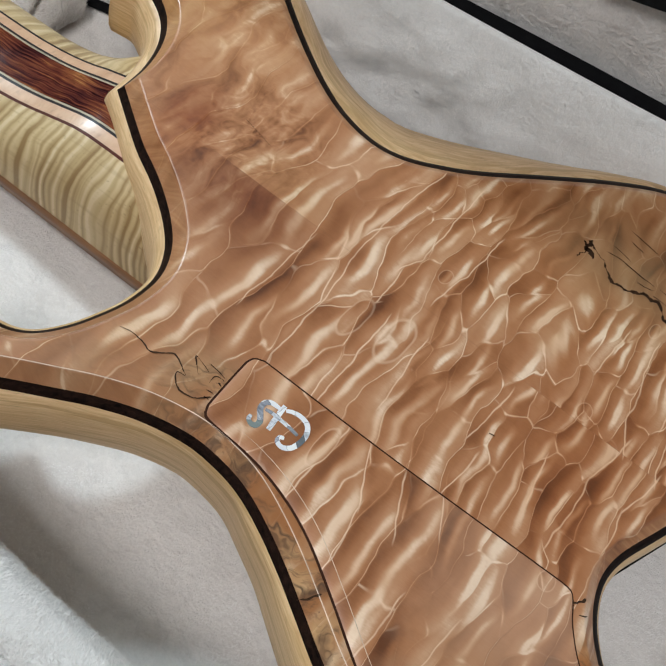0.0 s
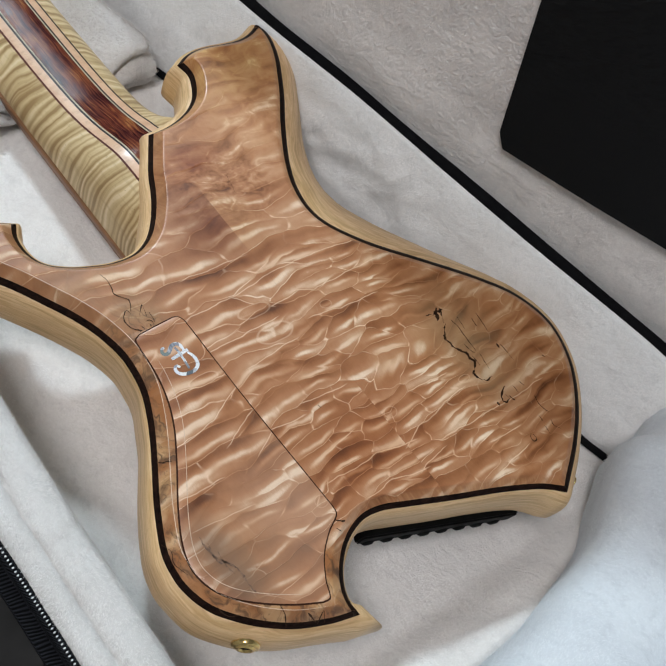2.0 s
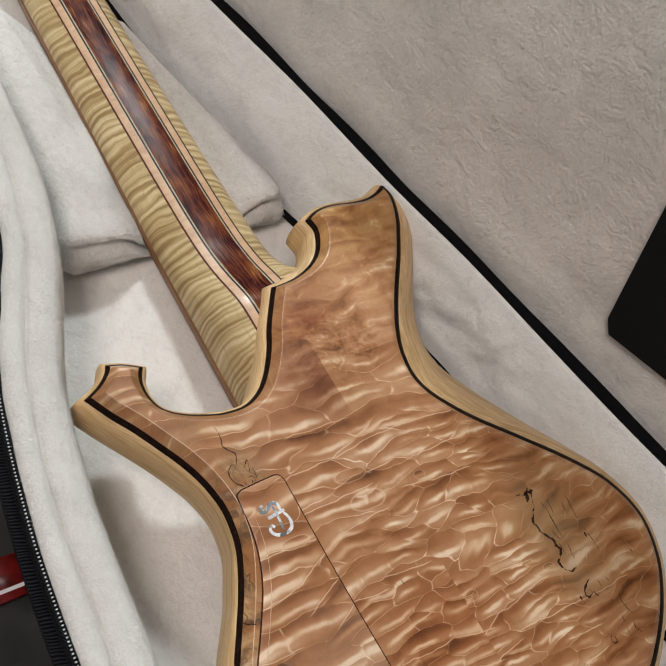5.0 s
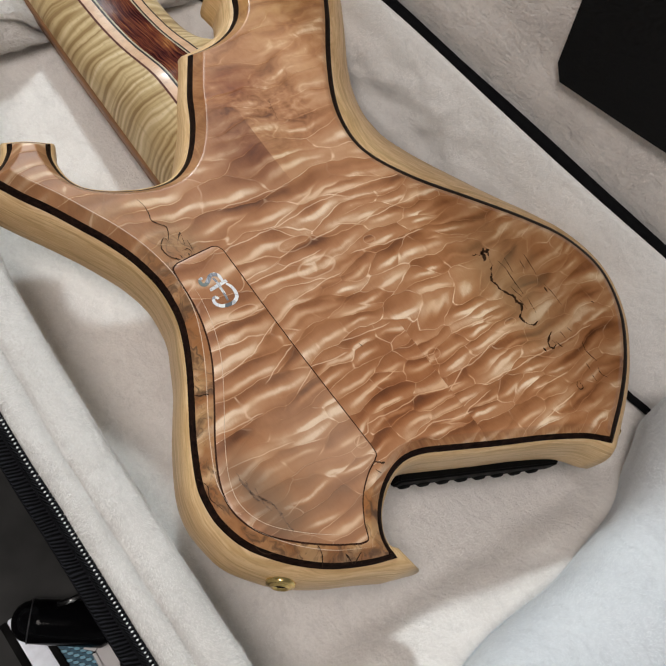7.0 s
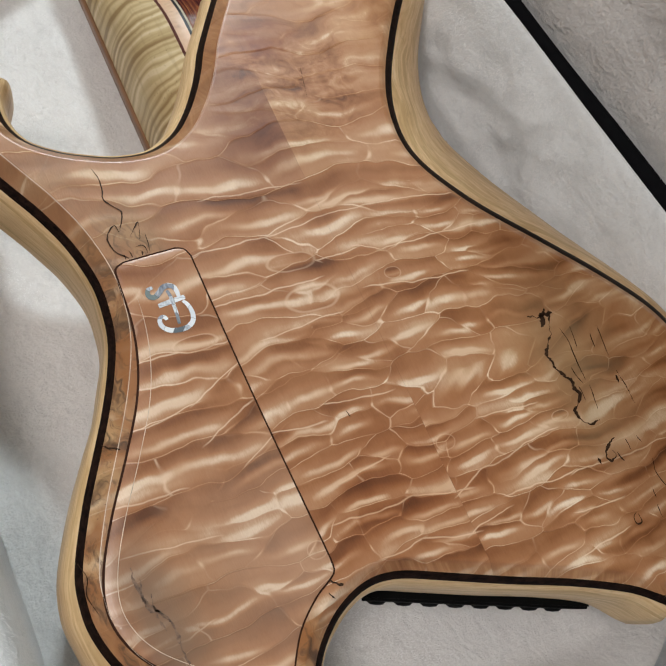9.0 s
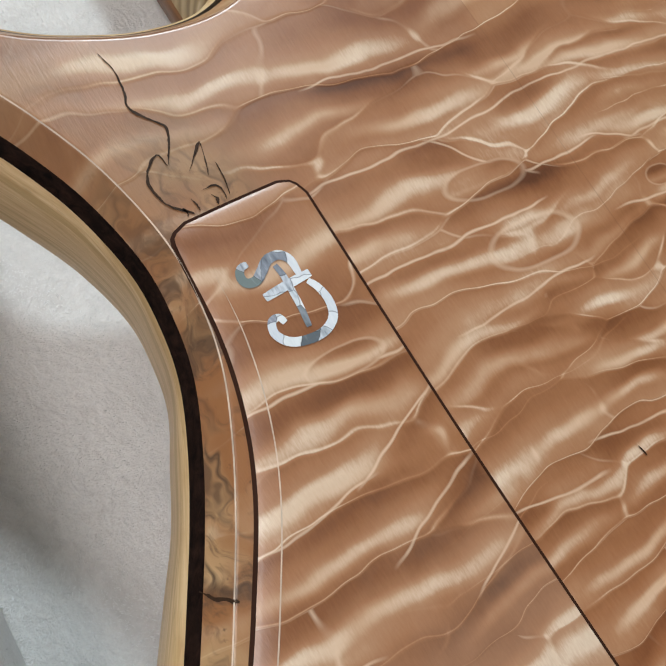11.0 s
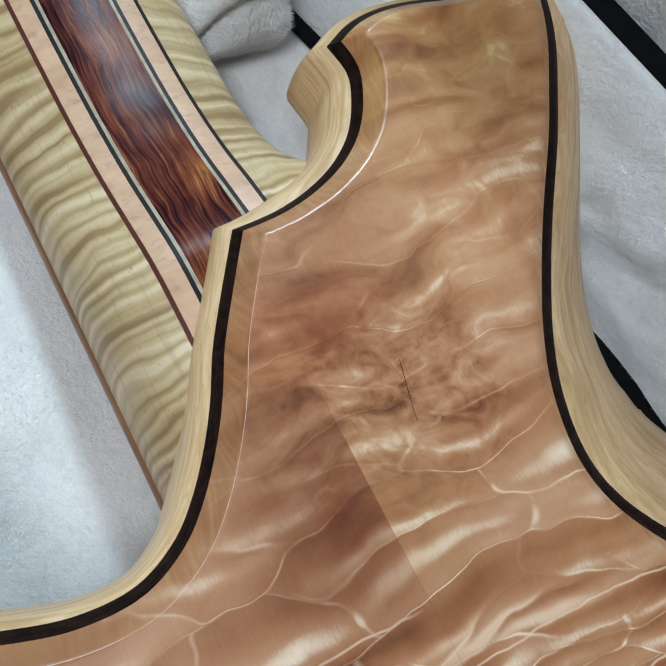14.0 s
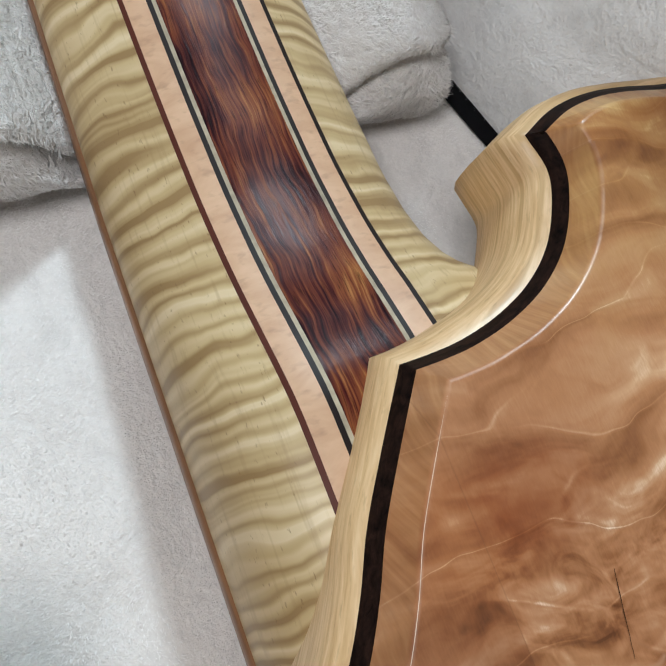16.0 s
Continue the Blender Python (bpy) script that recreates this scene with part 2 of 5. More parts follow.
    # broad blotches, drawn out across the grain towards the horn
    stretch = n.vec("ADD", n.mapped(q1, (40, 78, 0)), n.vec("MULTIPLY", w2, (90, 90, 0)))
    blot = n.math("SUBTRACT", n.noise(stretch, 1.0, 3.5, 0.55, 0.7).outputs["Fac"], 0.5)
    tone = n.math("ADD", tone, n.math("MULTIPLY", n.math("SUBTRACT", 1.0, calm), n.math("MULTIPLY", blot, 1.5)))
    tone = n.math("ADD", tone, n.math("MULTIPLY", n.math("SUBTRACT", broad, 0.5), 0.40))
    tone = n.math("ADD", tone, n.math("MULTIPLY", n.math("SUBTRACT", patch, 0.5), 0.30))
    tone = n.math("ADD", tone, n.math("MULTIPLY", n.math("SUBTRACT", grain, 0.5), 0.07))
    tone = n.math("ADD", tone, n.math("MULTIPLY", n.math("SUBTRACT", fibre, 0.5), 0.10))
    # a crinkled patch by the waist
    crinkle = n.math("SUBTRACT", n.noise(n.mapped(q1, (95, 150, 0), 12), 1.0, 2.5, 0.55, 1.3).outputs["Fac"], 0.5)
    dx, dy = n.math("DIVIDE", n.math("SUBTRACT", x, 0.084), 0.040), n.math("DIVIDE", n.math("SUBTRACT", y, 0.066), 0.034)
    near_waist = n.grey(n.math("ADD", n.math("MULTIPLY", dx, dx), n.math("MULTIPLY", dy, dy)), 0.3, 1.3, 1.0, 0.0)
    tone = n.math("ADD", tone, n.math("MULTIPLY", n.math("MULTIPLY", crinkle, near_waist), 0.0 if cover else 0.75))
    tone = n.math("SUBTRACT", tone, n.math("MULTIPLY", near_waist, 0.0 if cover else 0.05))
    # silky streaks: sheen painted into the colour, broken up by the fibre
    silk_sheen = n.math("MULTIPLY", n.grey(tone, 0.09, 0.34), n.grey(n.noise(n.vec("ADD", n.mapped(q, (30, 70, 0)), (7.3, 2.1, 0)), 1.0, 1.5).outputs["Fac"], 0.40, 0.62))
    silk_sheen = n.math("MULTIPLY", silk_sheen, n.grey(fibre, 0.30, 0.62, 0.62, 1.0))
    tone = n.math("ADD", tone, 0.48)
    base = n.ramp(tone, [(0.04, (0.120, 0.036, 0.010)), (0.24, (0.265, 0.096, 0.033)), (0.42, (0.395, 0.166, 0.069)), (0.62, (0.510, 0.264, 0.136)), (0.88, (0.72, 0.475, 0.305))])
    base = n.mix(n.math("MULTIPLY", silk_sheen, 0.88), base, (0.88, 0.69, 0.515))
    # thin pale lines where the figure folds
    fade = n.grey(n.noise(co, 26, 2).outputs["Fac"], 0.43, 0.60, 0.12, 1.0)
    line = n.math("MULTIPLY", n.math("MULTIPLY", n.grey(rim, 0.003, 0.023, n.grey(outer, 0.0, 1.0, 0.78, 0.42), 0.0), fade), n.math("MULTIPLY", n.grey(calm, 0.45, 1.0, 0.0, 1.0), n.grey(n.math("ABSOLUTE", off), 0.12, 0.34, 0.25, 1.0)))
    line = n.math("MAXIMUM", line, n.math("MULTIPLY", near_line, n.grey(patch, 0.3, 0.55, 0.6, 1.0)))
    col = n.mix(n.math("MULTIPLY", line, 0.72), base, (0.86, 0.62, 0.43))
    # the chamfer cuts the figure aslant: straight orange grain
    if not cover:
        cut = n.grey(xyz.outputs[2], 0.0990, 0.0996, 1.0, 0.0)
        slant = n.noise(n.mapped(q1, (420, 26, 0), -8), 1.0, 3, 0.6).outputs["Fac"]
        cut = n.math("MULTIPLY", cut, n.grey(x, -0.01, 0.03, 0.35, 1.0))
        col = n.mix(n.math("MULTIPLY", cut, 0.50), col, n.ramp(slant, [(0.30, (0.20, 0.075, 0.022)), (0.50, (0.36, 0.165, 0.060)), (0.70, (0.54, 0.30, 0.135))]))
    ragged = n.math("MULTIPLY", n.math("SUBTRACT", n.noise(n.co, 45, 4, 0.65).outputs["Fac"], 0.5), 1.5)

    # ragged ovals of tint, for wood stains and for painted sheen
    def stain_sheen(col, cx, cy, rx, ry, colour, amount, soft=0.6, blend="MIX"):
        f = n.group(STAIN_SHEEN_GROUP, {"x": x, "y": y, "cx": cx, "cy": cy, "rx": rx, "ry": ry, "ragged": ragged, "low": 1.0 - soft, "high": 1.0 + soft, "amount": amount})["fac"]
        return n.mix(f, col, colour, blend)

    tint = lambda *c: c
    if cover:
        # pinkish sheen on the cover's lower part, painted into its colour
        col = stain_sheen(col, -0.010, -0.135, 0.030, 0.040, tint(0.66, 0.44, 0.31), 0.30, 0.8)
        col = stain_sheen(col, -0.0620, -0.1190, 0.0085, 0.016, tint(0.17, 0.10, 0.062), 0.85, 0.9)
        col = stain_sheen(col, -0.0580, -0.1360, 0.0075, 0.014, tint(0.20, 0.12, 0.075), 0.80, 0.9)
        col = stain_sheen(col, -0.0480, -0.1250, 0.016, 0.020, tint(0.36, 0.20, 0.105), 0.35, 0.9)
    else:
        col = stain_sheen(col, 0.240, -0.110, 0.095, 0.120, tint(0.97, 0.99, 0.84), 0.75, 0.8, "MULTIPLY")
        # broad lightened oval stands in for sheen on the upper bout
        col = stain_sheen(col, 0.130, 0.110, 0.090, 0.060, tint(1.14, 1.22, 1.26), 1.0, 0.7, "MULTIPLY")
        col = stain_sheen(col, 0.165, 0.160, 0.060, 0.030, tint(0.94, 1.0, 0.80), 0.9, 0.6, "MULTIPLY")
        col = stain_sheen(col, -0.0180, 0.0120, 0.0110, 0.0120, tint(0.28, 0.165, 0.085), 0.55, 0.8)
        left_half = n.math("SUBTRACT", 1.0, half)
        col = stain_sheen(col, 0.0820, 0.0940, 0.014, 0.011, tint(0.68, 0.50, 0.38), 0.95, 0.4, "MULTIPLY")
        col = stain_sheen(col, 0.0640, 0.0900, 0.014, 0.016, tint(0.84, 0.68, 0.52), 0.90, 0.5, "MULTIPLY")
        brown = stain_sheen(col, 0.0570, 0.0490, 0.018, 0.020, tint(0.44, 0.26, 0.14), 0.90, 0.8, "MULTIPLY")
        col = n.mix(left_half, col, brown)
        olive = stain_sheen(col, 0.0760, 0.0400, 0.011, 0.018, tint(0.97, 1.03, 0.92), 0.6, 0.8, "MULTIPLY")
        col = n.mix(half, col, olive)
        # smaller lightened oval: sheen by the waist, put into the colour
        col = stain_sheen(col, 0.1480, 0.0990, 0.020, 0.018, tint(1.10, 1.12, 1.14), 0.9, 0.6, "MULTIPLY")
        col = stain_sheen(col, 0.1450, 0.1680, 0.045, 0.008, tint(0.82, 0.64, 0.42), 0.8, 0.8, "MULTIPLY")
        col = stain_sheen(col, 0.0480, -0.1260, 0.045, 0.030, tint(0.88, 0.76, 0.66), 0.9, 0.6, "MULTIPLY")
        col = stain_sheen(col, 0.170, 0.140, 0.055, 0.050, tint(1.03, 1.02, 0.86), 0.7, 0.8, "MULTIPLY")
        col = stain_sheen(col, -0.040, 0.045, 0.036, 0.050, tint(0.50, 0.34, 0.19), 0.10, 0.8)
        col = stain_sheen(col, -0.066, -0.085, 0.016, 0.060, tint(0.62, 0.41, 0.20), 0.45, 0.7)
        col = stain_sheen(col, -0.076, -0.132, 0.014, 0.020, tint(0.50, 0.20, 0.065), 0.75, 0.7)
        col = stain_sheen(col, -0.045, -0.172, 0.036, 0.014, tint(0.60, 0.40, 0.20), 0.6, 0.7)
        col = stain_sheen(col, 0.155, -0.108, 0.020, 0.034, tint(0.56, 0.40, 0.21), 0.35, 0.9)
        speck = n.grey(n.noise(n.co, 260, 3, 0.7).outputs["Fac"], 0.66, 0.74)
        left = n.grey(n.math("ADD", x, n.math("MULTIPLY", ragged, 0.004)), -0.014, -0.006, 1.0, 0.0)
        vq = n.vec("ADD", n.co, n.vec("MULTIPLY", n.vec("SUBTRACT", n.noise(n.co, 38, 3, 0.6).outputs["Color"], (0.5, 0.5, 0.5)), (0.035, 0.035, 0)))
        vein = n.noise(n.mapped(vq, (75, 34, 0), 20), 1.0, 1, 0.5).outputs["Fac"]
        smoke = n.grey(n.noise(n.mapped(vq, (60, 40, 0)), 1.0, 3, 0.6).outputs["Fac"], 0.42, 0.66)
        vein = n.math("MULTIPLY", n.grey(n.math("ABSOLUTE", n.math("SUBTRACT", vein, 0.5)), 0.003, 0.034, 1.0, 0.0), smoke)
        mottle = n.grey(n.noise(n.mapped(vq, (150, 70, 0), 15), 1.0, 4, 0.65).outputs["Fac"], 0.49, 0.61, 0.0, 0.85)
        strip = n.math("MULTIPLY", left, n.grey(y, 0.030, -0.005, 0.10, 1.0))
        horn_part = n.math("MULTIPLY", left, n.grey(y, 0.030, -0.005, 1.0, 0.0))
        col = n.mix(n.math("MULTIPLY", horn_part, 0.85), col, (0.97, 0.93, 0.84), "MULTIPLY")
        col = n.mix(n.math("MULTIPLY", horn_part, n.grey(smoke, 0.2, 1.0, 0.0, 0.40)), col, (0.26, 0.13, 0.06))
        col = n.mix(n.math("MULTIPLY", strip, n.grey(smoke, 0.0, 1.0, 0.15, 0.70)), col, (0.56, 0.335, 0.150))
        col = n.mix(n.math("MULTIPLY", strip, n.grey(n.noise(n.vec("ADD", vq, (3.0, 0, 0)), 42, 2).outputs["Fac"], 0.44, 0.58, 0.0, 0.85)), col, (0.32, 0.115, 0.032))
        col = n.mix(n.math("MULTIPLY", mottle, strip), col, (0.13, 0.060, 0.026))
        col = n.mix(n.math("MULTIPLY", n.math("MULTIPLY", vein, strip), 0.92), col, (0.06, 0.028, 0.014))
        col = n.mix(n.math("MULTIPLY", n.math("MULTIPLY", speck, strip), 0.7), col, (0.07, 0.035, 0.018))
        col = stain_sheen(col, 0.1465, -0.1060, 0.0060, 0.030, tint(0.30, 0.16, 0.07), 0.45, 0.9)
        col = stain_sheen(col, 0.1500, -0.1520, 0.0070, 0.007, tint(0.28, 0.15, 0.07), 0.40, 0.9)
        seam = n.grey(n.math("ABSOLUTE", n.math("SUBTRACT", x, SEAM_X)), 0.00006, 0.00022, 0.25, 0.0)
        col = n.mix(seam, col, (0.16, 0.06, 0.025))
    n.bump(n.math("ADD", n.math("MULTIPLY", n.math("ADD", grain, fibre), 0.10), n.math("SUBTRACT", ripple, n.math("MULTIPLY", off, 0.35))), 0.55, 0.0006)
    n.put(n.bsdf.inputs["Specular IOR Level"], 0.5)
    return n.finish(col, n.grey(broad, 0.3, 0.7, 0.36, 0.44), 0.30, 0.20)


def plain_wood(name, dark, light, scale=(8, 260, 160), rot=0.0, rough=0.45, coat=0.2):
    n = Nodes(name)
    co = n.mapped(n.co, scale, rot)
    a = n.noise(co, 1.0, 4, 0.6, 0.6).outputs["Fac"]
    pore = n.noise(n.mapped(n.co, tuple(4 * v for v in scale), rot), 1.0, 2).outputs["Fac"]
    col = n.ramp(a, [(0.3, dark), (0.7, light)])
    col = n.mix(n.grey(pore, 0.56, 0.75, 0.0, 0.4), col, tuple(0.55 * v for v in dark))
    n.bump(pore, 0.08, 0.0004)
    return n.finish(col, rough, coat, 0.2)


def ash(name):
    n = Nodes(name)
    w = n.vec("MULTIPLY", n.vec("SUBTRACT", n.noise(n.co, 14, 2).outputs["Color"], (0.5, 0.5, 0.5)), (0, 0, 0.010))
    q = n.vec("ADD", n.co, w)
    ring = n.noise(n.mapped(q, (16, 16, 420)), 1.0, 2, 0.5).outputs["Fac"]
    streak = n.noise(n.mapped(q, (70, 70, 1500)), 1.0, 3, 0.6).outputs["Fac"]
    pore = n.noise(n.mapped(q, (260, 260, 2600)), 1.0, 2, 0.6).outputs["Fac"]
    col = n.ramp(streak, [(0.32, (0.57, 0.350, 0.158)), (0.55, (0.70, 0.470, 0.245)), (0.75, (0.79, 0.575, 0.335))])
    col = n.mix(n.grey(ring, 0.54, 0.60, 0.0, 0.6), col, (0.46, 0.275, 0.105))
    col = n.mix(n.grey(pore, 0.58, 0.72, 0.0, 0.35), col, (0.33, 0.20, 0.08))
    n.bump(pore, 0.06, 0.0003)
    return n.finish(col, 0.45, 0.15, 0.2)


def flame_maple(name):
    """Curly maple: broad pale curls with narrower brown troughs across the grain."""
    n = Nodes(name)
    w = n.vec("MULTIPLY", n.vec("SUBTRACT", n.noise(n.mapped(n.co, (26, 34, 10)), 1.0, 2).outputs["Color"], (0.5, 0.5, 0.5)), (0.0, 0.016, 0))
    w2 = n.vec("MULTIPLY", n.vec("SUBTRACT", n.noise(n.mapped(n.co, (130, 60, 40)), 1.0, 1.5).outputs["Color"], (0.5, 0.5, 0.5)), (0.0, 0.0030, 0))
    wv = n.vec("ADD", n.vec("ADD", n.co, w), w2)
    sep = n.add("ShaderNodeSeparateXYZ", {0: wv})
    # curls crowd together towards the heel
    phase = n.math("ADD", sep.outputs[1], n.math("MULTIPLY", n.math("MINIMUM", n.math("SUBTRACT", sep.outputs[1], 0.165), 0.0), 0.75))
    a = n.add("ShaderNodeTexWave", {"Vector": n.add("ShaderNodeCombineXYZ", {1: phase}).outputs[0], "Scale": 41.0, "Distortion": 0.0}, bands_direction="Y").outputs["Fac"]
    curl = n.noise(n.add("ShaderNodeCombineXYZ", {0: n.math("MULTIPLY", sep.outputs[0], 12.0), 1: n.math("MULTIPLY", phase, 140.0)}).outputs[0], 1.0, 1.0, 0.45).outputs["Fac"]
    sharp = n.noise(n.mapped(wv, (16, 420, 0)), 1.0, 1.0, 0.45).outputs["Fac"]
    big = n.noise(n.mapped(n.co, (30, 22, 0)), 1.0, 2).outputs["Fac"]
    fine = n.noise(n.mapped(n.co, (900, 26, 300)), 1.0, 2).outputs["Fac"]
    fleck = n.noise(n.mapped(n.co, (1500, 330, 600)), 1.0, 2, 0.6).outputs["Fac"]
    t = n.math("ADD", n.math("ADD", n.math("MULTIPLY", a, 0.27), 0.085), n.math("MULTIPLY", curl, 0.85))
    t = n.math("ADD", t, n.math("MULTIPLY", n.math("SUBTRACT", big, 0.5), 0.35))
    t = n.math("ADD", t, n.math("MULTIPLY", n.math("SUBTRACT", sharp, 0.5), 0.65))
    col = n.ramp(t, [(0.42, (0.300, 0.190, 0.080)), (0.54, (0.410, 0.285, 0.134)), (0.66, (0.50, 0.365, 0.185)), (0.80, (0.59, 0.450, 0.252)), (0.94, (0.68, 0.545, 0.34))])
    col = n.mix(n.grey(fine, 0.56, 0.72, 0, 0.30), col, (0.30, 0.19, 0.085))
    col = n.mix(n.grey(fleck, 0.66, 0.74, 0, 0.55), col, (0.16, 0.085, 0.035))
    n.bump(fine, 0.05, 0.0003)
    n.put(n.bsdf.inputs["Specular IOR Level"], 0.35)
    return n.finish(col, 0.38, 0.0)


def rosewood(name):
    n = Nodes(name)
    w = n.vec("MULTIPLY", n.vec("SUBTRACT", n.noise(n.mapped(n.co, (60, 40, 0)), 1.0, 2).outputs["Color"], (0.5, 0.5, 0.5)), (0.0060, 0, 0))
    q = n.vec("ADD", n.co, w)
    streaks = n.noise(n.mapped(q, (1000, 26, 0), -4), 1.0, 2, 0.55).outputs["Fac"]
    thin = n.noise(n.mapped(q, (1500, 60, 0), -4), 1.0, 2, 0.55).outputs["Fac"]
    pore = n.noise(n.mapped(q, (3200, 140, 0)), 1.0, 2, 0.6).outputs["Fac"]
    cloud = n.noise(n.mapped(q, (85, 42, 0), -25), 1.0, 2.5, 0.55).outputs["Fac"]
    t = n.math("ADD", n.math("MULTIPLY", n.math("SUBTRACT", streaks, 0.5), 0.95), n.math("MULTIPLY", n.math("SUBTRACT", cloud, 0.5), 0.85))
    t = n.math("ADD", n.math("ADD", t, n.math("MULTIPLY", n.math("SUBTRACT", thin, 0.5), 0.45)), 0.53)
    col = n.ramp(t, [(0.26, (0.014, 0.004, 0.006)), (0.42, (0.056, 0.012, 0.011)), (0.56, (0.125, 0.031, 0.017)), (0.72, (0.22, 0.070, 0.026)), (0.90, (0.44, 0.20, 0.066))])
    col = n.mix(n.grey(pore, 0.55, 0.68, 0.0, 0.7), col, (0.008, 0.003, 0.003))
    n.bump(pore, 0.12, 0.0004)
    n.put(n.bsdf.inputs["Specular IOR Level"], 0.03)
    return n.finish(col, n.grey(thin, 0.3, 0.7, 0.16, 0.24))


def plush(name, colour, dark, fibre=0.6, scale=1.0, tufts=420):
    """Short-pile plush: patches where the pile lies another way, and fine flecks of fibre."""
    n = Nodes(name)
    w = n.vec("MULTIPLY", n.vec("SUBTRACT", n.noise(n.co, 30 * scale, 3).outputs["Color"], (0.5, 0.5, 0.5)), (0.03, 0.03, 0.03))
    q = n.vec("ADD", n.co, w)
    big = n.noise(q, 11 * scale, 3, 0.55).outputs["Fac"]
    lay = n.noise(n.mapped(q, (46 * scale, 26 * scale, 40 * scale), 25), 1.0, 3, 0.6).outputs["Fac"]
    tuft = n.noise(n.vec("ADD", n.co, n.vec("MULTIPLY", w, (0.2, 0.2, 0.2))), tufts, 3, 0.65).outputs["Fac"]
    fine = n.noise(n.mapped(n.co, (900, 1500, 900), 30), 1.0, 3, 0.75).outputs["Fac"]
    col = n.mix(n.grey(n.math("ADD", n.math("MULTIPLY", big, 0.5), n.math("MULTIPLY", lay, 0.5)), 0.38, 0.62), colour, dark)
    col = n.mix(n.grey(fine, 0.45, 0.80, 0.0, 0.20), col, tuple(0.62 * v for v in dark))
    clump = n.noise(n.mapped(q, (150 * scale, 95 * scale, 120 * scale), 35), 1.0, 3, 0.6).outputs["Fac"]
    col = n.mix(n.grey(clump, 0.50, 0.72, 0.0, 0.45), col, tuple(0.80 * v for v in dark))
    col = n.mix(n.grey(tuft, 0.48, 0.72, 0.0, 0.32), col, tuple(min(1.0, 1.15 * v) for v in colour))
    h = n.math("ADD", n.math("SUBTRACT", n.math("MULTIPLY", tuft, 0.7), n.math("MULTIPLY", clump, 0.9)), n.math("ADD", n.math("MULTIPLY", fine, 0.35), n.math("MULTIPLY", lay, 2.4)))
    n.bump(h, 0.9 * fibre, 0.0022)
    return n.finish(col, 0.95, sheen=0.5)


def plain(name, colour, rough=0.5, metal=0.0, coat=0.0, spread=0.12, scale=40.0):
    n = Nodes(name)
    f = n.noise(n.co, scale, 4, 0.6).outputs["Fac"]
    col = n.ramp(f, [(0.3, tuple(v * (1 - spread) for v in colour)), (0.7, tuple(min(1.0, v * (1 + spread)) for v in colour))])
    r = n.grey(n.noise(n.co, scale * 3, 3).outputs["Fac"], 0.3, 0.7, rough * 0.85, min(1.0, rough * 1.15))
    return n.finish(col, r, coat, 0.08, metal)


def pearl(name):
    """Mother-of-pearl in short pieces: white, silver and smoky, with fine dark joints."""
    n = Nodes(name)
    w = n.vec("ADD", n.co, n.vec("MULTIPLY", n.vec("SUBTRACT", n.noise(n.co, 200, 2).outputs["Color"], (0.5, 0.5, 0.5)), (0.003, 0.003, 0.0)))
    v = n.mapped(w, (1, 1, 0), 20)
    cell = n.add("ShaderNodeTexVoronoi", {"Vector": v, "Scale": 210.0}, voronoi_dimensions="2D").outputs["Color"]
    joint = n.add("ShaderNodeTexVoronoi", {"Vector": v, "Scale": 210.0}, voronoi_dimensions="2D", feature="DISTANCE_TO_EDGE").outputs["Distance"]
    f = n.add("ShaderNodeSeparateColor", {0: cell})
    wave = n.noise(n.mapped(n.co, (900, 260, 0), 40), 1.0, 2, 0.6).outputs["Fac"]
    col = n.ramp(n.math("ADD", n.math("MULTIPLY", f.outputs[0], 0.75), n.math("MULTIPLY", wave, 0.4)), [(0.30, (0.12, 0.13, 0.16)), (0.48, (0.34, 0.36, 0.41)), (0.62, (0.80, 0.82, 0.87)), (0.84, (0.97, 0.97, 0.98))])
    col = n.mix(n.grey(f.outputs[1], 0.6, 1.0, 0.0, 0.22), col, (0.62, 0.78, 0.62))
    col = n.mix(n.grey(f.outputs[2], 0.7, 1.0, 0.0, 0.25), col, (0.80, 0.66, 0.84))
    col = n.mix(n.grey(joint, 0.005, 0.03, 0.6, 0.0), col, (0.06, 0.05, 0.055))
    return n.finish(col, 0.25, 0.5, 0.1, 0.1)


def woven_black(name, light=(0.020, 0.021, 0.026), fine=1.0):
    n = Nodes(name)
    slant = n.add("ShaderNodeSeparateXYZ", {0: n.co})
    rib = n.math("ADD", n.math("MULTIPLY", slant.outputs[1], 1.0), n.math("MULTIPLY", slant.outputs[2], 1.3))
    rib = n.add("ShaderNodeCombineXYZ", {0: slant.outputs[0], 1: rib, 2: slant.outputs[2]}).outputs[0]
    wave = n.add("ShaderNodeTexWave", {"Vector": rib, "Scale": 165.0 * fine, "Distortion": 7.5, "Detail": 1.5, "Detail Scale": 0.45}, bands_direction="Y").outputs["Fac"]
    col = n.ramp(wave, [(0.2, tuple(0.12 * v for v in light)), (0.8, light)])
    n.bump(wave, 0.8, 0.001)
    n.put(n.bsdf.inputs["Specular IOR Level"], 0.25)
    return n.finish(col, 0.7)


SEAM_X = 0.0675
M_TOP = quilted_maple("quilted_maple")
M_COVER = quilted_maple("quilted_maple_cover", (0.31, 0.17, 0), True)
M_BLACK = plain_wood("black_veneer", (0.0015, 0.0010, 0.001), (0.026, 0.012, 0.008), (160, 330, 700), rot=30, rough=0.5, coat=0.0)
M_BLACK.node_tree.nodes["Principled BSDF"].inputs["Specular IOR Level"].default_value = 0.06
M_ASH = ash("pale_ash")
M_FLAME = flame_maple("flame_maple")
M_ROSE = rosewood("rosewood")
M_PINK = plain_wood("pink_maple", (0.52, 0.30, 0.17), (0.66, 0.42, 0.26), (60, 120, 60), rough=0.4)
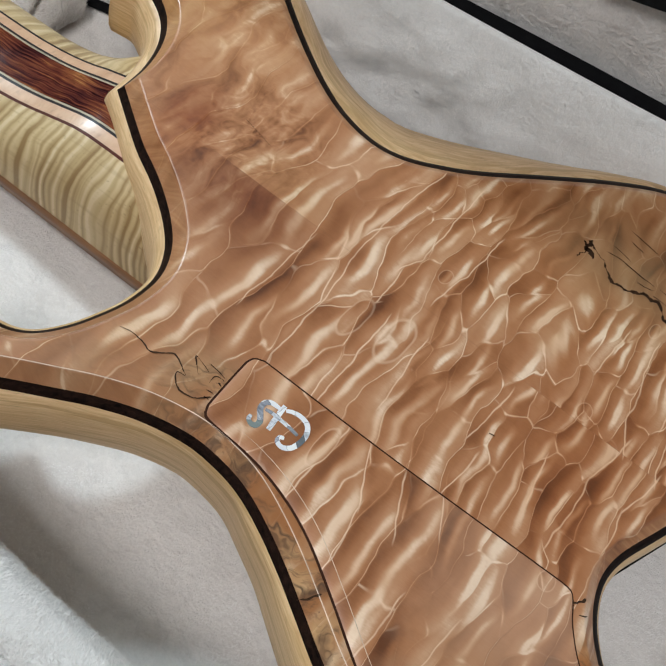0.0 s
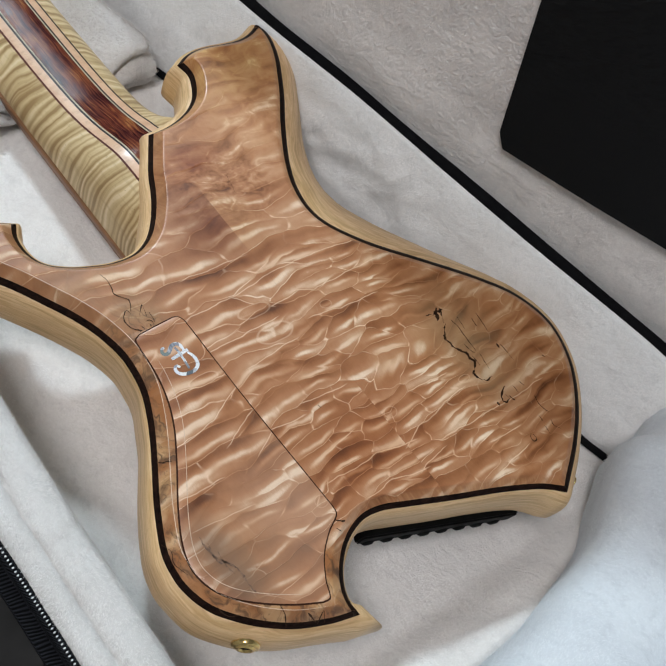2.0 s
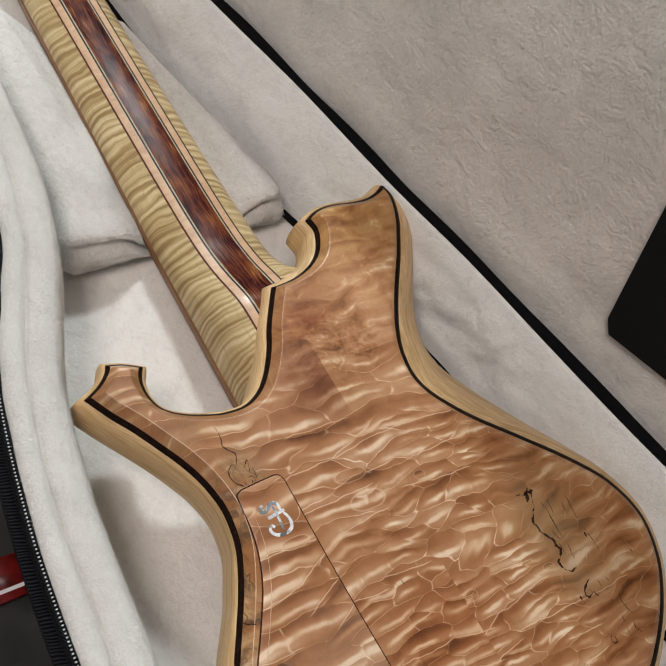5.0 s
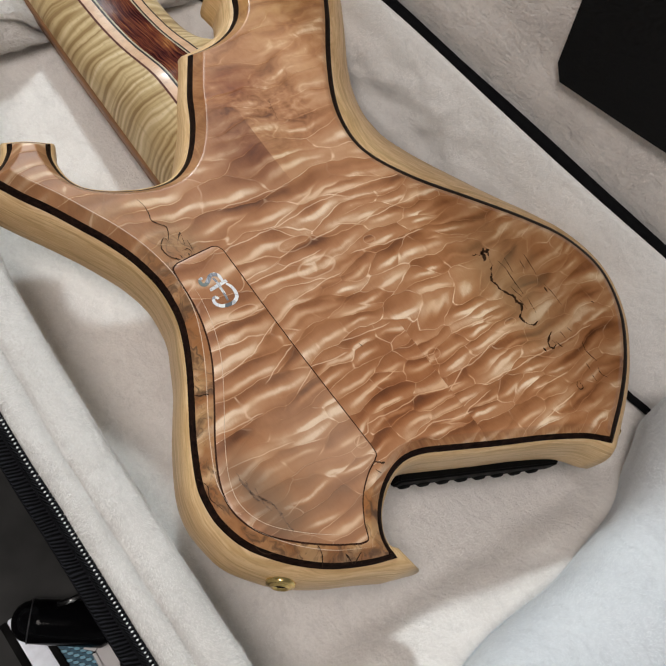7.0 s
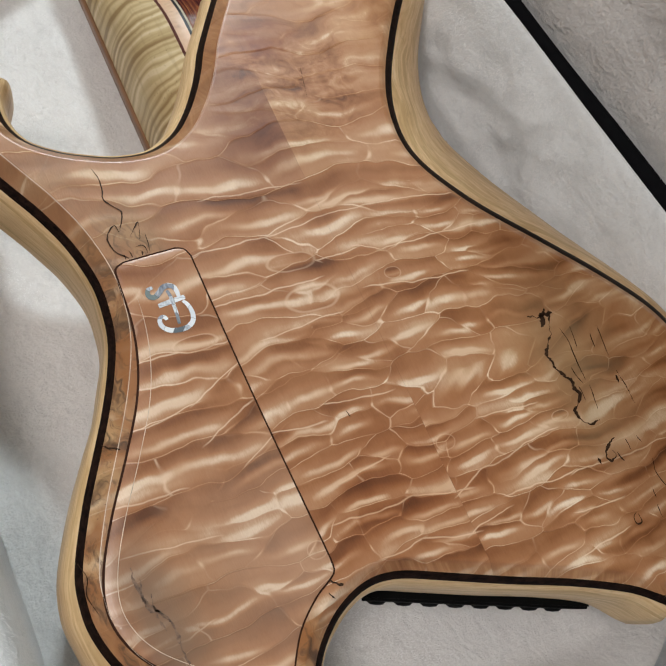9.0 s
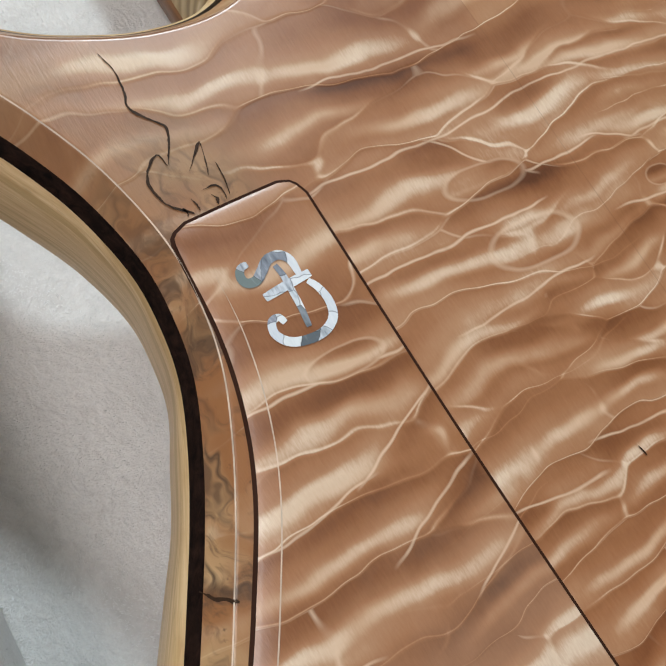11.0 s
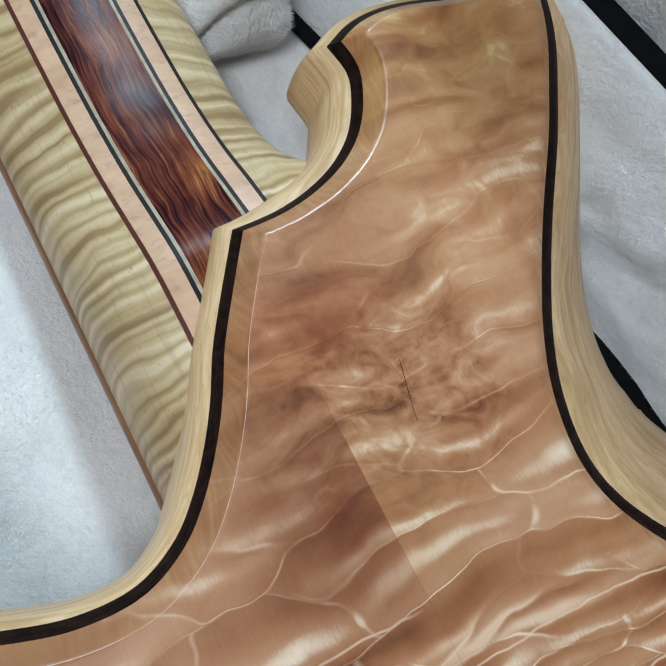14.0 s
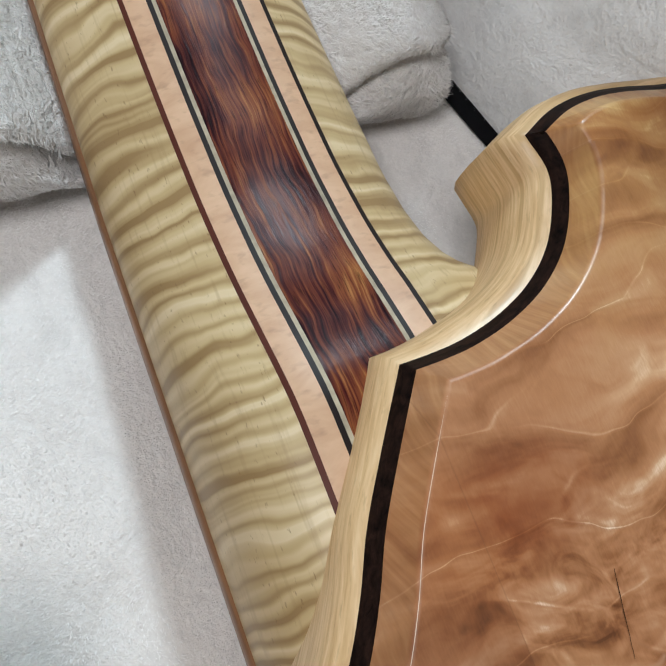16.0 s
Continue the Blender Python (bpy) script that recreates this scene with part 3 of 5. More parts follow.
M_REDLINE = plain("red_brown_veneer", (0.085, 0.022, 0.014), 0.4)
M_DARKLINE = plain("dark_veneer", (0.016, 0.010, 0.009), 0.4)
M_WHITELINE = plain("white_veneer", (0.40, 0.335, 0.235), 0.45, spread=0.25, scale=220)
M_GROOVE = plain("dark_groove", (0.040, 0.014, 0.007), 0.8)
# pale colour standing in for the lacquer's highlight on creases
M_CREASE = plain("crease_highlight", (0.68, 0.51, 0.38), 0.45, coat=0.15, spread=0.3, scale=90)
M_SPALT = plain("spalt_line", (0.044, 0.022, 0.012), 0.6, spread=0.5, scale=300)
M_SMUDGE = plain("spalt_smudge", (0.17, 0.10, 0.064), 0.45, spread=0.6, scale=500)
for dull in (M_SPALT, M_GROOVE, M_DARKLINE, M_WHITELINE, M_REDLINE):
    dull.node_tree.nodes["Principled BSDF"].inputs["Specular IOR Level"].default_value = 0.15
M_PEARL = pearl("mother_of_pearl")
M_GOLD = plain("gold_plate", (0.83, 0.60, 0.24), 0.2, 1.0)
M_TOOTH = plain("white_zip_tooth", (0.75, 0.75, 0.76), 0.3)
M_METAL_BLACK = plain("black_metal", (0.002, 0.002, 0.002), 0.75)
M_METAL_BLACK.node_tree.nodes["Principled BSDF"].inputs["Specular IOR Level"].default_value = 0.12
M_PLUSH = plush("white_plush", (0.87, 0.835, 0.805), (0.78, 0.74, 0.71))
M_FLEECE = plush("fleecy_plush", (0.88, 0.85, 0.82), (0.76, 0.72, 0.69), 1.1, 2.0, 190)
# copies of the white plush: wall and lid darkened as shade, panel lightened
M_PLUSH_WALL_SHADED = plush("white_plush_wall_shaded", (0.76, 0.74, 0.72), (0.67, 0.645, 0.62))
M_PLUSH_PANEL_LIT = plush("white_plush_panel_lit", (0.93, 0.925, 0.915), (0.86, 0.85, 0.835))
M_PLUSH_LID_SHADED = plush("lid_plush_shaded", (0.82, 0.775, 0.745), (0.66, 0.62, 0.595), 0.9)
M_BLANKET = plush("blanket_plush", (0.74, 0.77, 0.80), (0.65, 0.68, 0.72), 0.45)
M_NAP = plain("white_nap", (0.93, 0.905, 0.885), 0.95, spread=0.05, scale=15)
# nap darkened likewise for the shaded wall and lid
M_NAP_WALL_SHADED = plain("wall_nap_shaded", (0.82, 0.795, 0.77), 0.95, spread=0.05, scale=15)
M_NAP_LID_SHADED = plain("lid_nap_shaded", (0.84, 0.79, 0.76), 0.95, spread=0.05, scale=15)
M_NAP_BLUE = plain("blanket_nap", (0.86, 0.89, 0.92), 0.95, spread=0.04, scale=15)
M_WEB = woven_black("black_webbing")
M_MESH = woven_black("black_pocket_mesh", (0.0040, 0.0050, 0.0064), 2.0)
M_GLOSS = plain("glossy_black_plastic", (0.002, 0.002, 0.0025), 0.10)
M_GLOSS.node_tree.nodes["Principled BSDF"].inputs["Specular IOR Level"].default_value = 0.07
M_COLLAR = plain("dull_grey_ring", (0.022, 0.022, 0.025), 0.5)
M_STEEL = plain("polished_steel", (0.62, 0.62, 0.62), 0.22, 1.0)
M_BRUSHED = plain("brushed_aluminium", (0.74, 0.78, 0.86), 0.38, 0.4, scale=90)
M_BLUE_PALE = plain("pale_blue_cane", (0.20, 0.42, 0.55), 0.5)
M_BLUE_DARK = plain("dark_blue_cane", (0.03, 0.11, 0.17), 0.5)
M_CARTON = plain("white_carton", (0.62, 0.60, 0.60), 0.7, spread=0.05)
M_RED = plain("dark_red_wrapper", (0.16, 0.008, 0.008), 0.4, scale=90, spread=0.6)
RED_PLACE = (-0.1349, 0.0443, -0.035)
M_SHELL = plain("black_case_cloth", (0.005, 0.005, 0.006), 0.9)
for dull in (M_SHELL, M_WEB):
    dull.node_tree.nodes["Principled BSDF"].inputs["Specular IOR Level"].default_value = 0.1
M_GROUND = plain("dark_floor", (0.007, 0.007, 0.0068), 0.7, scale=12)
M_ROOM = plain("unseen_wall_paint", (0.74, 0.735, 0.72), 0.9, spread=0.04, scale=3)

# ---- mesh helpers ----


def thing(name, place, label, category, group="", kind=""):
    ob = new(name)
    ob.location = place
    ob.empty_display_size = 0.02
    return tagged(ob, label, category, group, kind)


def part(name, mesh, material, parent=None, label="", smooth=True):
    """Links a bmesh or (verts, faces) as one mesh, in world coordinates, under a thing or a part."""
    me = bpy.data.meshes.new(name)
    if isinstance(mesh, bmesh.types.BMesh):
        mesh.to_mesh(me)
        mesh.free()
    else:
        big = len(mesh[0]) > 50000
        me.from_pydata(mesh[0] if big else [tuple(v) for v in mesh[0]], [], mesh[1] if big else [tuple(f) for f in mesh[1]])
    me.materials.append(material)
    if smooth:
        me.shade_smooth()
    if len(me.vertices) < 50000:
        me.validate()
    ob = new(name, me)
    if parent is not None:
        ob.parent = parent
        root = parent
        base = Vector(parent.location)
        while root.parent is not None:
            root = root.parent
            base = Vector(root.location)
        ob.matrix_parent_inverse = Matrix.Translation(-base) if parent.parent is None else Matrix.Identity(4)
    if label:
        tagged(ob, label)
    return ob


def smooth_line(points, n):
    """Catmull-Rom curve through the points, resampled to n+1 evenly spaced places."""
    p = np.array(points, float)
    q = np.vstack([2 * p[0] - p[1], p, 2 * p[-1] - p[-2]])
    t = np.linspace(0, 1, 24, endpoint=False)[:, None]
    out = []
    for i in range(1, len(q) - 2):
        a, b, c, d = q[i - 1], q[i], q[i + 1], q[i + 2]
        out.append(0.5 * ((2 * b) + (c - a) * t + (2 * a - 5 * b + 4 * c - d) * t ** 2 + (3 * b - a - 3 * c + d) * t ** 3))
    out = np.vstack(out + [p[-1:]])
    s = np.concatenate([[0], np.cumsum(np.linalg.norm(np.diff(out[:, :2], axis=0), axis=1))])
    u = np.linspace(0, s[-1], n + 1)
    return np.column_stack([np.interp(u, s, out[:, k]) for k in range(out.shape[1])])


def normals2d(loop):
    """Outward normals of a closed clockwise loop, mitred at the corners."""
    a = loop - np.roll(loop, 1, 0)
    b = np.roll(loop, -1, 0) - loop
    a, b = (v / np.maximum(np.linalg.norm(v, axis=1), 1e-9)[:, None] for v in (a, b))
    na, nb = np.column_stack([-a[:, 1], a[:, 0]]), np.column_stack([-b[:, 1], b[:, 0]])
    m = na + nb
    m /= np.maximum(np.linalg.norm(m, axis=1), 1e-9)[:, None]
    return m / np.maximum((m * na).sum(1), 0.5)[:, None]


def distance_to(loop, pts):
    """Distance of the points to the loop's samples, and the nearest sample."""
    best, which = np.full(len(pts), 9.0), np.zeros(len(pts), int)
    for i in range(0, len(pts), 2000):
        d = np.linalg.norm(pts[i:i + 2000, None, :] - loop[None], axis=2)
        which[i:i + 2000], best[i:i + 2000] = d.argmin(1), d.min(1)
    return best, which


def inside(loop, pts):
    x, y = pts[:, 0], pts[:, 1]
    res = np.zeros(len(pts), bool)
    for (x0, y0), (x1, y1) in zip(loop, np.roll(loop, -1, 0)):
        hit = ((y0 > y) != (y1 > y)) & (x < (x1 - x0) * (y - y0) / (y1 - y0 + 1e-12) + x0)
        res ^= hit
    return res


def filled(loop, extra):
    """Triangles that fill the closed loop, through the extra points."""
    from mathutils.geometry import delaunay_2d_cdt
    n = len(loop)
    pts = [Vector(p) for p in loop] + [Vector(p) for p in extra]
    v, _, f, *_ = delaunay_2d_cdt(pts, [(i, (i + 1) % n) for i in range(n)], [], 1, 1e-7)
    return np.array([tuple(p) for p in v]), [tuple(q) for q in f]


def grid_inside(loop, step, margin):
    lo, hi = loop.min(0), loop.max(0)
    g = np.array([(x, y) for x in np.arange(lo[0], hi[0], step) for y in np.arange(lo[1], hi[1], step)])
    g += np.random.default_rng(4).uniform(-0.2, 0.2, g.shape) * step
    g = g[inside(loop, g)]
    d, _ = distance_to(loop, g)
    return g[d > margin]


def bridge(rows, closed=True):
    """Quads between rows of equally many points."""
    n = len(rows[0])
    verts = np.vstack(rows)
    faces = []
    for r in range(len(rows) - 1):
        for i in range(n if closed else n - 1):
            j = (i + 1) % n
            faces.append((r * n + i, r * n + j, (r + 1) * n + j, (r + 1) * n + i))
    return verts, faces


def lathe(profile, place, axis, n=24):
    """A turned shape: (radius, height) rows round an axis."""
    q = Vector(axis).normalized().to_track_quat("Z", "Y").to_matrix()
    rows = []
    for r, h in profile:
        rows.append([Vector(place) + q @ Vector((r * math.cos(2 * math.pi * k / n), r * math.sin(2 * math.pi * k / n), h)) for k in range(n)])
    v, f = bridge([np.array([tuple(p) for p in row]) for row in rows])
    return v, f


def tube(points, radius, n=8):
    """A round bar along points."""
    p = np.array(points, float)
    rows = []
    for i in range(len(p)):
        d = Vector(p[min(i + 1, len(p) - 1)] - p[max(i - 1, 0)]).normalized()
        side = d.cross(Vector((0, 0, 1)))
        side = side.normalized() if side.length > 1e-4 else Vector((1, 0, 0))
        up = side.cross(d)
        rad = radius[i] if hasattr(radius, "__len__") else radius
        rows.append(np.array([tuple(Vector(p[i]) + rad * (math.cos(a) * side + math.sin(a) * up)) for a in np.linspace(0, 2 * math.pi, n, endpoint=False)]))
    v, f = bridge(rows)
    return v, f + [tuple(range(n)), tuple(range(len(v) - n, len(v)))]


# ---- the instrument ----
Z_BACK = 0.100
# edge of the back, clockwise from the tip of the upper horn: x, y and how far the core flares out below it (mm)
RIGHT = [(0.2062, 0.1830, 7), (0.2074, 0.1699, 14), (0.2040, 0.1568, 18), (0.1978, 0.1437, 19), (0.1888, 0.1297, 19), (0.1778, 0.1137, 19), (0.1618, 0.0932, 21), (0.1498, 0.0765, 25),
         (0.1393, 0.0597, 31), (0.1324, 0.0437, 37), (0.1296, 0.0267, 40), (0.1328, 0.0117, 40), (0.1428, -0.0053, 38), (0.1552, -0.0214, 35), (0.1777, -0.0458, 28), (0.2048, -0.0766, 20),
         (0.2228, -0.1032, 13), (0.2296, -0.1335, 10), (0.2199, -0.1628, 9), (0.1988, -0.1869, 8), (0.1724, -0.2057, 8), (0.1405, -0.2220, 9)]
BUTT = [(0.1405, -0.2220, 7), (0.1313, -0.2131, 5), (0.1210, -0.2057, 4), (0.0994, -0.1931, 4), (0.0723, -0.1791, 4), (0.0470, -0.1654, 4), (0.0323, -0.1575, 4), (0.0229, -0.1542, 4), (0.0149, -0.1536, 4),
        (0.0061, -0.1555, 4), (-0.0024, -0.1596, 4), (-0.0106, -0.1664, 3), (-0.0164, -0.1745, 3), (-0.0186, -0.1822, 4), (-0.0180, -0.1896, 10)]
LOWER = [(-0.0180, -0.1896, 10), (-0.0330, -0.1832, 7), (-0.0500, -0.1730, 7), (-0.0640, -0.1605, 8), (-0.0745, -0.1475, 8), (-0.0805, -0.1370, 8), (-0.0838, -0.1250, 7), (-0.0842, -0.1145, 7), (-0.0815, -0.1010, 6),
         (-0.0715, -0.0810, 5), (-0.0610, -0.0640, 4), (-0.0530, -0.0510, 3), (-0.0460, -0.0380, 3), (-0.0405, -0.0250, 2), (-0.0380, -0.0130, 2), (-0.0375, 0.0010, 2), (-0.0410, 0.0185, 3),
         (-0.0470, 0.0340, 4), (-0.0540, 0.0475, 4), (-0.0630, 0.0640, 5), (-0.0720, 0.0780, 5), (-0.0808, 0.0945, 6)]
HORN = [(-0.0808, 0.0945, 6), (-0.0701, 0.1002, 5), (-0.0631, 0.1064, 5), (-0.0599, 0.1118, 5)]
HORN_END = [(-0.0599, 0.1118, 5), (-0.0500, 0.1085, 4), (-0.0397, 0.1023, 4)]
CUT_LOW = [(-0.0397, 0.1023, 4), (-0.0440, 0.0930, 4), (-0.0442, 0.0811, 4), (-0.0399, 0.0714, 4), (-0.0307, 0.0640, 4), (-0.0190, 0.0585, 4), (-0.0060, 0.0545, 4), (0.0080, 0.0540, 4), (0.0200, 0.0590, 5),
           (0.0291, 0.0671, 6), (0.0374, 0.0775, 6), (0.0438, 0.0874, 6), (0.0501, 0.0989, 6), (0.0588, 0.1117, 6), (0.0703, 0.1278, 6)]
CUT_HIGH = [(0.0703, 0.1278, 6), (0.0788, 0.1279, 7), (0.0868, 0.1286, 8), (0.0972, 0.1311, 8), (0.1077, 0.1357, 8), (0.1166, 0.1427, 8), (0.1230, 0.1519, 8), (0.1265, 0.1614, 7), (0.1248, 0.1718, 6)]
TOP = [(0.1248, 0.1718, 6), (0.1347, 0.1766, 6), (0.1451, 0.1785, 6), (0.1561, 0.1780, 6), (0.1700, 0.1756, 7), (0.1833, 0.1746, 7), (0.1958, 0.1774, 8), (0.2062, 0.1830, 7)]
SEGMENTS = [(RIGHT, 0.0968, 0.0968), (BUTT, 0.0965, 0.0950), (LOWER, 0.0930, 0.0905), (HORN, 0.0900, 0.0900), (HORN_END, 0.0900, 0.0905), (CUT_LOW, 0.0905, 0.0895), (CUT_HIGH, 0.0895, 0.0915), (TOP, 0.0915, 0.0955)]

edge, edge_z, flare = [], [], []
for pts, za, zb in SEGMENTS:
    p = np.array(pts)
    n = max(6, int(np.linalg.norm(np.diff(p[:, :2], axis=0), axis=1).sum() / 0.0014))
    c = smooth_line(p, n)[:-1]
    edge.append(c[:, :2])
    flare.append(c[:, 2] * 0.001)
    edge_z.append(np.linspace(za, zb, n, endpoint=False))
EDGE, EDGE_Z, FLARE = np.vstack(edge), np.concatenate(edge_z), np.concatenate(flare)
k = np.ones(5) / 5
EDGE_Z = np.convolve(np.concatenate([EDGE_Z[-2:], EDGE_Z, EDGE_Z[:2]]), k, "valid")
OUT = normals2d(EDGE)
BEVEL = 0.0080
# the black veneer shows broader along the waist and upper bout
BROAD = np.concatenate([np.full(len(c), w) for c, w in zip(edge, (0.0042, 0.0030, 0.0027, 0.0027, 0.0027, 0.0027, 0.0027, 0.0032))])
BROAD = np.convolve(np.concatenate([BROAD[-6:], BROAD, BROAD[:6]]), np.ones(13) / 13, "valid")[:, None]


def back_z(pts):
    """Height of the back with its chamfered edge."""
    d, w = distance_to(EDGE, pts)
    s = np.clip(d / BEVEL, 0, 1)
    s = np.where(s < 0.9, s, 1 - (1 - s) * (1 + s - 0.9) * 0.95)
    return Z_BACK - (Z_BACK - EDGE_Z[w]) * (1 - s)


bass = thing("bass_guitar", (0.05, -0.02, 0.06), "bass guitar lying face down with figured maple back and laminated neck", "guitar")

inner = EDGE - OUT * BROAD
extra = []
for d in (0.0036, 0.0044, 0.0053, 0.0062, 0.0074, 0.0080, 0.0088, 0.0105):
    q = EDGE - OUT * d
    dist, _ = distance_to(EDGE, q)
    extra.append(q[(dist > d * 0.97) & (d > BROAD[:, 0] + 0.0004) & inside(inner, q)])
extra.append(grid_inside(EDGE, 0.0040, 0.0112))
v2, f2 = filled(inner, np.vstack(extra))
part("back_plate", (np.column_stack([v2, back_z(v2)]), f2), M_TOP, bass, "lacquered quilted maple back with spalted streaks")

z_in = back_z(inner)
rows = [np.column_stack([EDGE - OUT * (BROAD * a), EDGE_Z + (z_in - EDGE_Z) * a - 0.0001 * (a < 1)]) for a in (1.0, 0.5, 0.0)]
rows.append(np.column_stack([EDGE + OUT * 0.0004, EDGE_Z - 0.0016]))
part("edge_veneer", bridge(rows), M_BLACK, bass, "black veneer line round the back's edge")

Z_LOW = 0.060
straight = np.clip((FLARE - 0.010) / 0.015, 0, 1)
prof = [(0.0, 0.0, -0.0004), (0.30, 0.10, -0.0012), (0.58, 0.25, -0.0034), (0.80, 0.52, -0.0075), (0.93, 0.78, -0.0130), (0.99, 0.93, -0.0185)]
rows = [np.column_stack([EDGE + OUT * (FLARE * (r + (q - r) * straight))[:, None], EDGE_Z + dz]) for r, q, dz in prof]
rows.append(np.column_stack([EDGE + OUT * FLARE[:, None], np.full(len(EDGE), 0.0690)]))
rows.append(np.column_stack([EDGE + OUT * (FLARE * 0.98)[:, None], np.full(len(EDGE), 0.0640)]))
rows.append(np.column_stack([EDGE + OUT * (FLARE * 0.80)[:, None], np.full(len(EDGE), Z_LOW)]))
part("core", bridge(rows), M_ASH, bass, "pale ash core, rounded and flaring towards the front")
low = EDGE - OUT * 0.001
v2, f2 = filled(low, grid_inside(low, 0.03, 0.01))
part("front_plate", (np.column_stack([v2, np.full(len(v2), Z_LOW + 0.0005)]), [q[::-1] for q in f2]), M_ASH, bass)

# control cover, let into the back
COVER = [(-0.0242, 0.0030), (-0.0130, 0.0030), (-0.0020, 0.0028)]
COVER_A = [(-0.0020, 0.0028), (0.0012, 0.0014), (0.0028, -0.0022)]
COVER_B = [(0.0028, -0.0022), (0.0030, -0.0650), (0.0048, -0.1365)]
COVER_C = [(0.0048, -0.1365), (0.0042, -0.1412), (0.0010, -0.1435)]
COVER_D = [(0.0010, -0.1435), (-0.0068, -0.1470), (-0.0164, -0.1542), (-0.0238, -0.1640), (-0.0268, -0.1705)]
COVER_E = [(-0.0268, -0.1705), (-0.0285, -0.1728), (-0.0325, -0.1718)]
COVER_F = [(-0.0325, -0.1718), (-0.0449, -0.1636), (-0.0589, -0.1519), (-0.0697, -0.1400), (-0.0753, -0.1285), (-0.0764, -0.1170), (-0.0726, -0.1044), (-0.0640, -0.0891), (-0.0512, -0.0702), (-0.0405, -0.0530), (-0.0341, -0.0380),
           (-0.0303, -0.0220), (-0.0290, -0.0050)]
COVER_G = [(-0.0290, -0.0050), (-0.0282, 0.0010), (-0.0242, 0.0030)]
cover = np.vstack([smooth_line(s, max(5, int(sum(math.dist(a, b) for a, b in zip(s, s[1:])) / 0.0014)))[:-1] for s in (COVER, COVER_A, COVER_B, COVER_C, COVER_D, COVER_E, COVER_F, COVER_G)])
cout = normals2d(cover)
v2, f2 = filled(cover + cout * 0.0005, np.zeros((0, 2)))
part("cover_groove", (np.column_stack([v2, np.full(len(v2), Z_BACK + 0.00012)]), f2), M_GROOVE, bass, "dark joint round the cover", smooth=False)
lid_pts = [cover - cout * d for d in (0.0008, 0.0016, 0.0043, 0.0047, 0.0051)]
v2, f2 = filled(cover - cout * 0.0004, np.vstack(lid_pts + [grid_inside(cover, 0.008, 0.006)]))
d, _ = distance_to(cover, v2)
d_left, _ = distance_to(smooth_line(COVER_F, 200), v2)
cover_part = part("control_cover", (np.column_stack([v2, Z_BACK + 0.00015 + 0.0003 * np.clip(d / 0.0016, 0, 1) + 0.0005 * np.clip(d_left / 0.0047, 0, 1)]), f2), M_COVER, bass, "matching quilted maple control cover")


def ribbon(points, width, z, wob=0.0, n=40, ends=0.30):
    """A flat band along a plan curve, tapering at its ends."""
    c = smooth_line(points, n)
    t = np.gradient(c, axis=0)
    t /= np.linalg.norm(t, axis=1)[:, None]
    nn = np.column_stack([-t[:, 1], t[:, 0]])
    u = np.linspace(0, 1, n + 1)
    rng = np.random.default_rng(int(abs(points[0][0]) * 1e5) + 7)
    soft = lambda k: np.convolve(rng.uniform(-1, 1, n + 1 + 2 * k), np.ones(2 * k + 1) / (2 * k + 1) ** 0.6, "valid")
    w = width * (ends + (1 - ends) * np.sin(np.pi * u) ** 0.5) * np.maximum(0.25, 1 + 1.2 * wob * soft(2))
    c = c + nn * (wob * width * 0.9 * soft(3))[:, None]
    zz = np.full(n + 1, z)
    return bridge([np.column_stack([c + nn * (w / 2)[:, None], zz]), np.column_stack([c - nn * (w / 2)[:, None], zz])], closed=False)


# ---- neck: laminated strips lofted along y ----
Y_NECK = np.concatenate([np.arange(0.064, 0.142, 0.006), np.arange(0.142, 0.20, 0.002), np.arange(0.20, 0.30, 0.005), np.arange(0.30, 0.70, 0.02)])
Y_NECK = np.unique(np.round(Y_NECK, 4))


def neck_half(y, side=-1):
    h = np.interp(y, [0.0, 0.20, 0.40, 0.70], [0.0418, 0.0412, 0.0372, 0.0320])
    if side > 0:  # the right wing sweeps out into the upper cutaway
        h = h + np.interp(y, [0.064, 0.1480, 0.1505, 0.1535, 0.158, 0.165, 0.175, 0.190], [0.016, 0.016, 0.0125, 0.0085, 0.0052, 0.0024, 0.0008, 0.0])
    return h


HEEL = smooth_line([(0.04, 0.0830), (0.09, 0.0828), (0.115, 0.0826), (0.130, 0.0812), (0.146, 0.0758), (0.160, 0.0708), (0.176, 0.0668), (0.200, 0.0635), (0.250, 0.0613), (0.40, 0.0598), (0.72, 0.0575)], 400)


def neck_top(y):
    return np.interp(y, HEEL[:, 0], HEEL[:, 1])


Z_EDGE = 0.0405


def neck_z(x, y):
    u = np.clip(np.abs(x - SEAM_X) / np.where(x > SEAM_X, neck_half(y, 1), neck_half(y)), 0, 1)
    p = np.interp(y, HEEL[:, 0], 2.25 + 1.1 / (1 + np.exp((HEEL[:, 0] - 0.165) / 0.014)))
    return Z_EDGE + (neck_top(y) - Z_EDGE) * (1 - u ** p) ** (1 / np.interp(y, HEEL[:, 0], 1.85 + 0.7 / (1 + np.exp((HEEL[:, 0] - 0.165) / 0.014))))


def neck_strip(name, x0, x1, material, label, n=6):
    rows = []
    for y in Y_NECK:
        a, b = max(x0, -neck_half(y)), min(x1, neck_half(y, 1))
        u = np.linspace(0, 1, n)
        if x1 > 0.04:
            u = 1 - (1 - u) ** 2
        elif x0 < -0.04:
            u = u ** 2
        xs = SEAM_X + a + (b - a) * u
        rows.append(np.column_stack([xs, np.full(n, y), neck_z(xs, y)]))
    v, f = bridge(rows, closed=False)
    return part(name, (v, [q[::-1] for q in f]), material, bass, label)


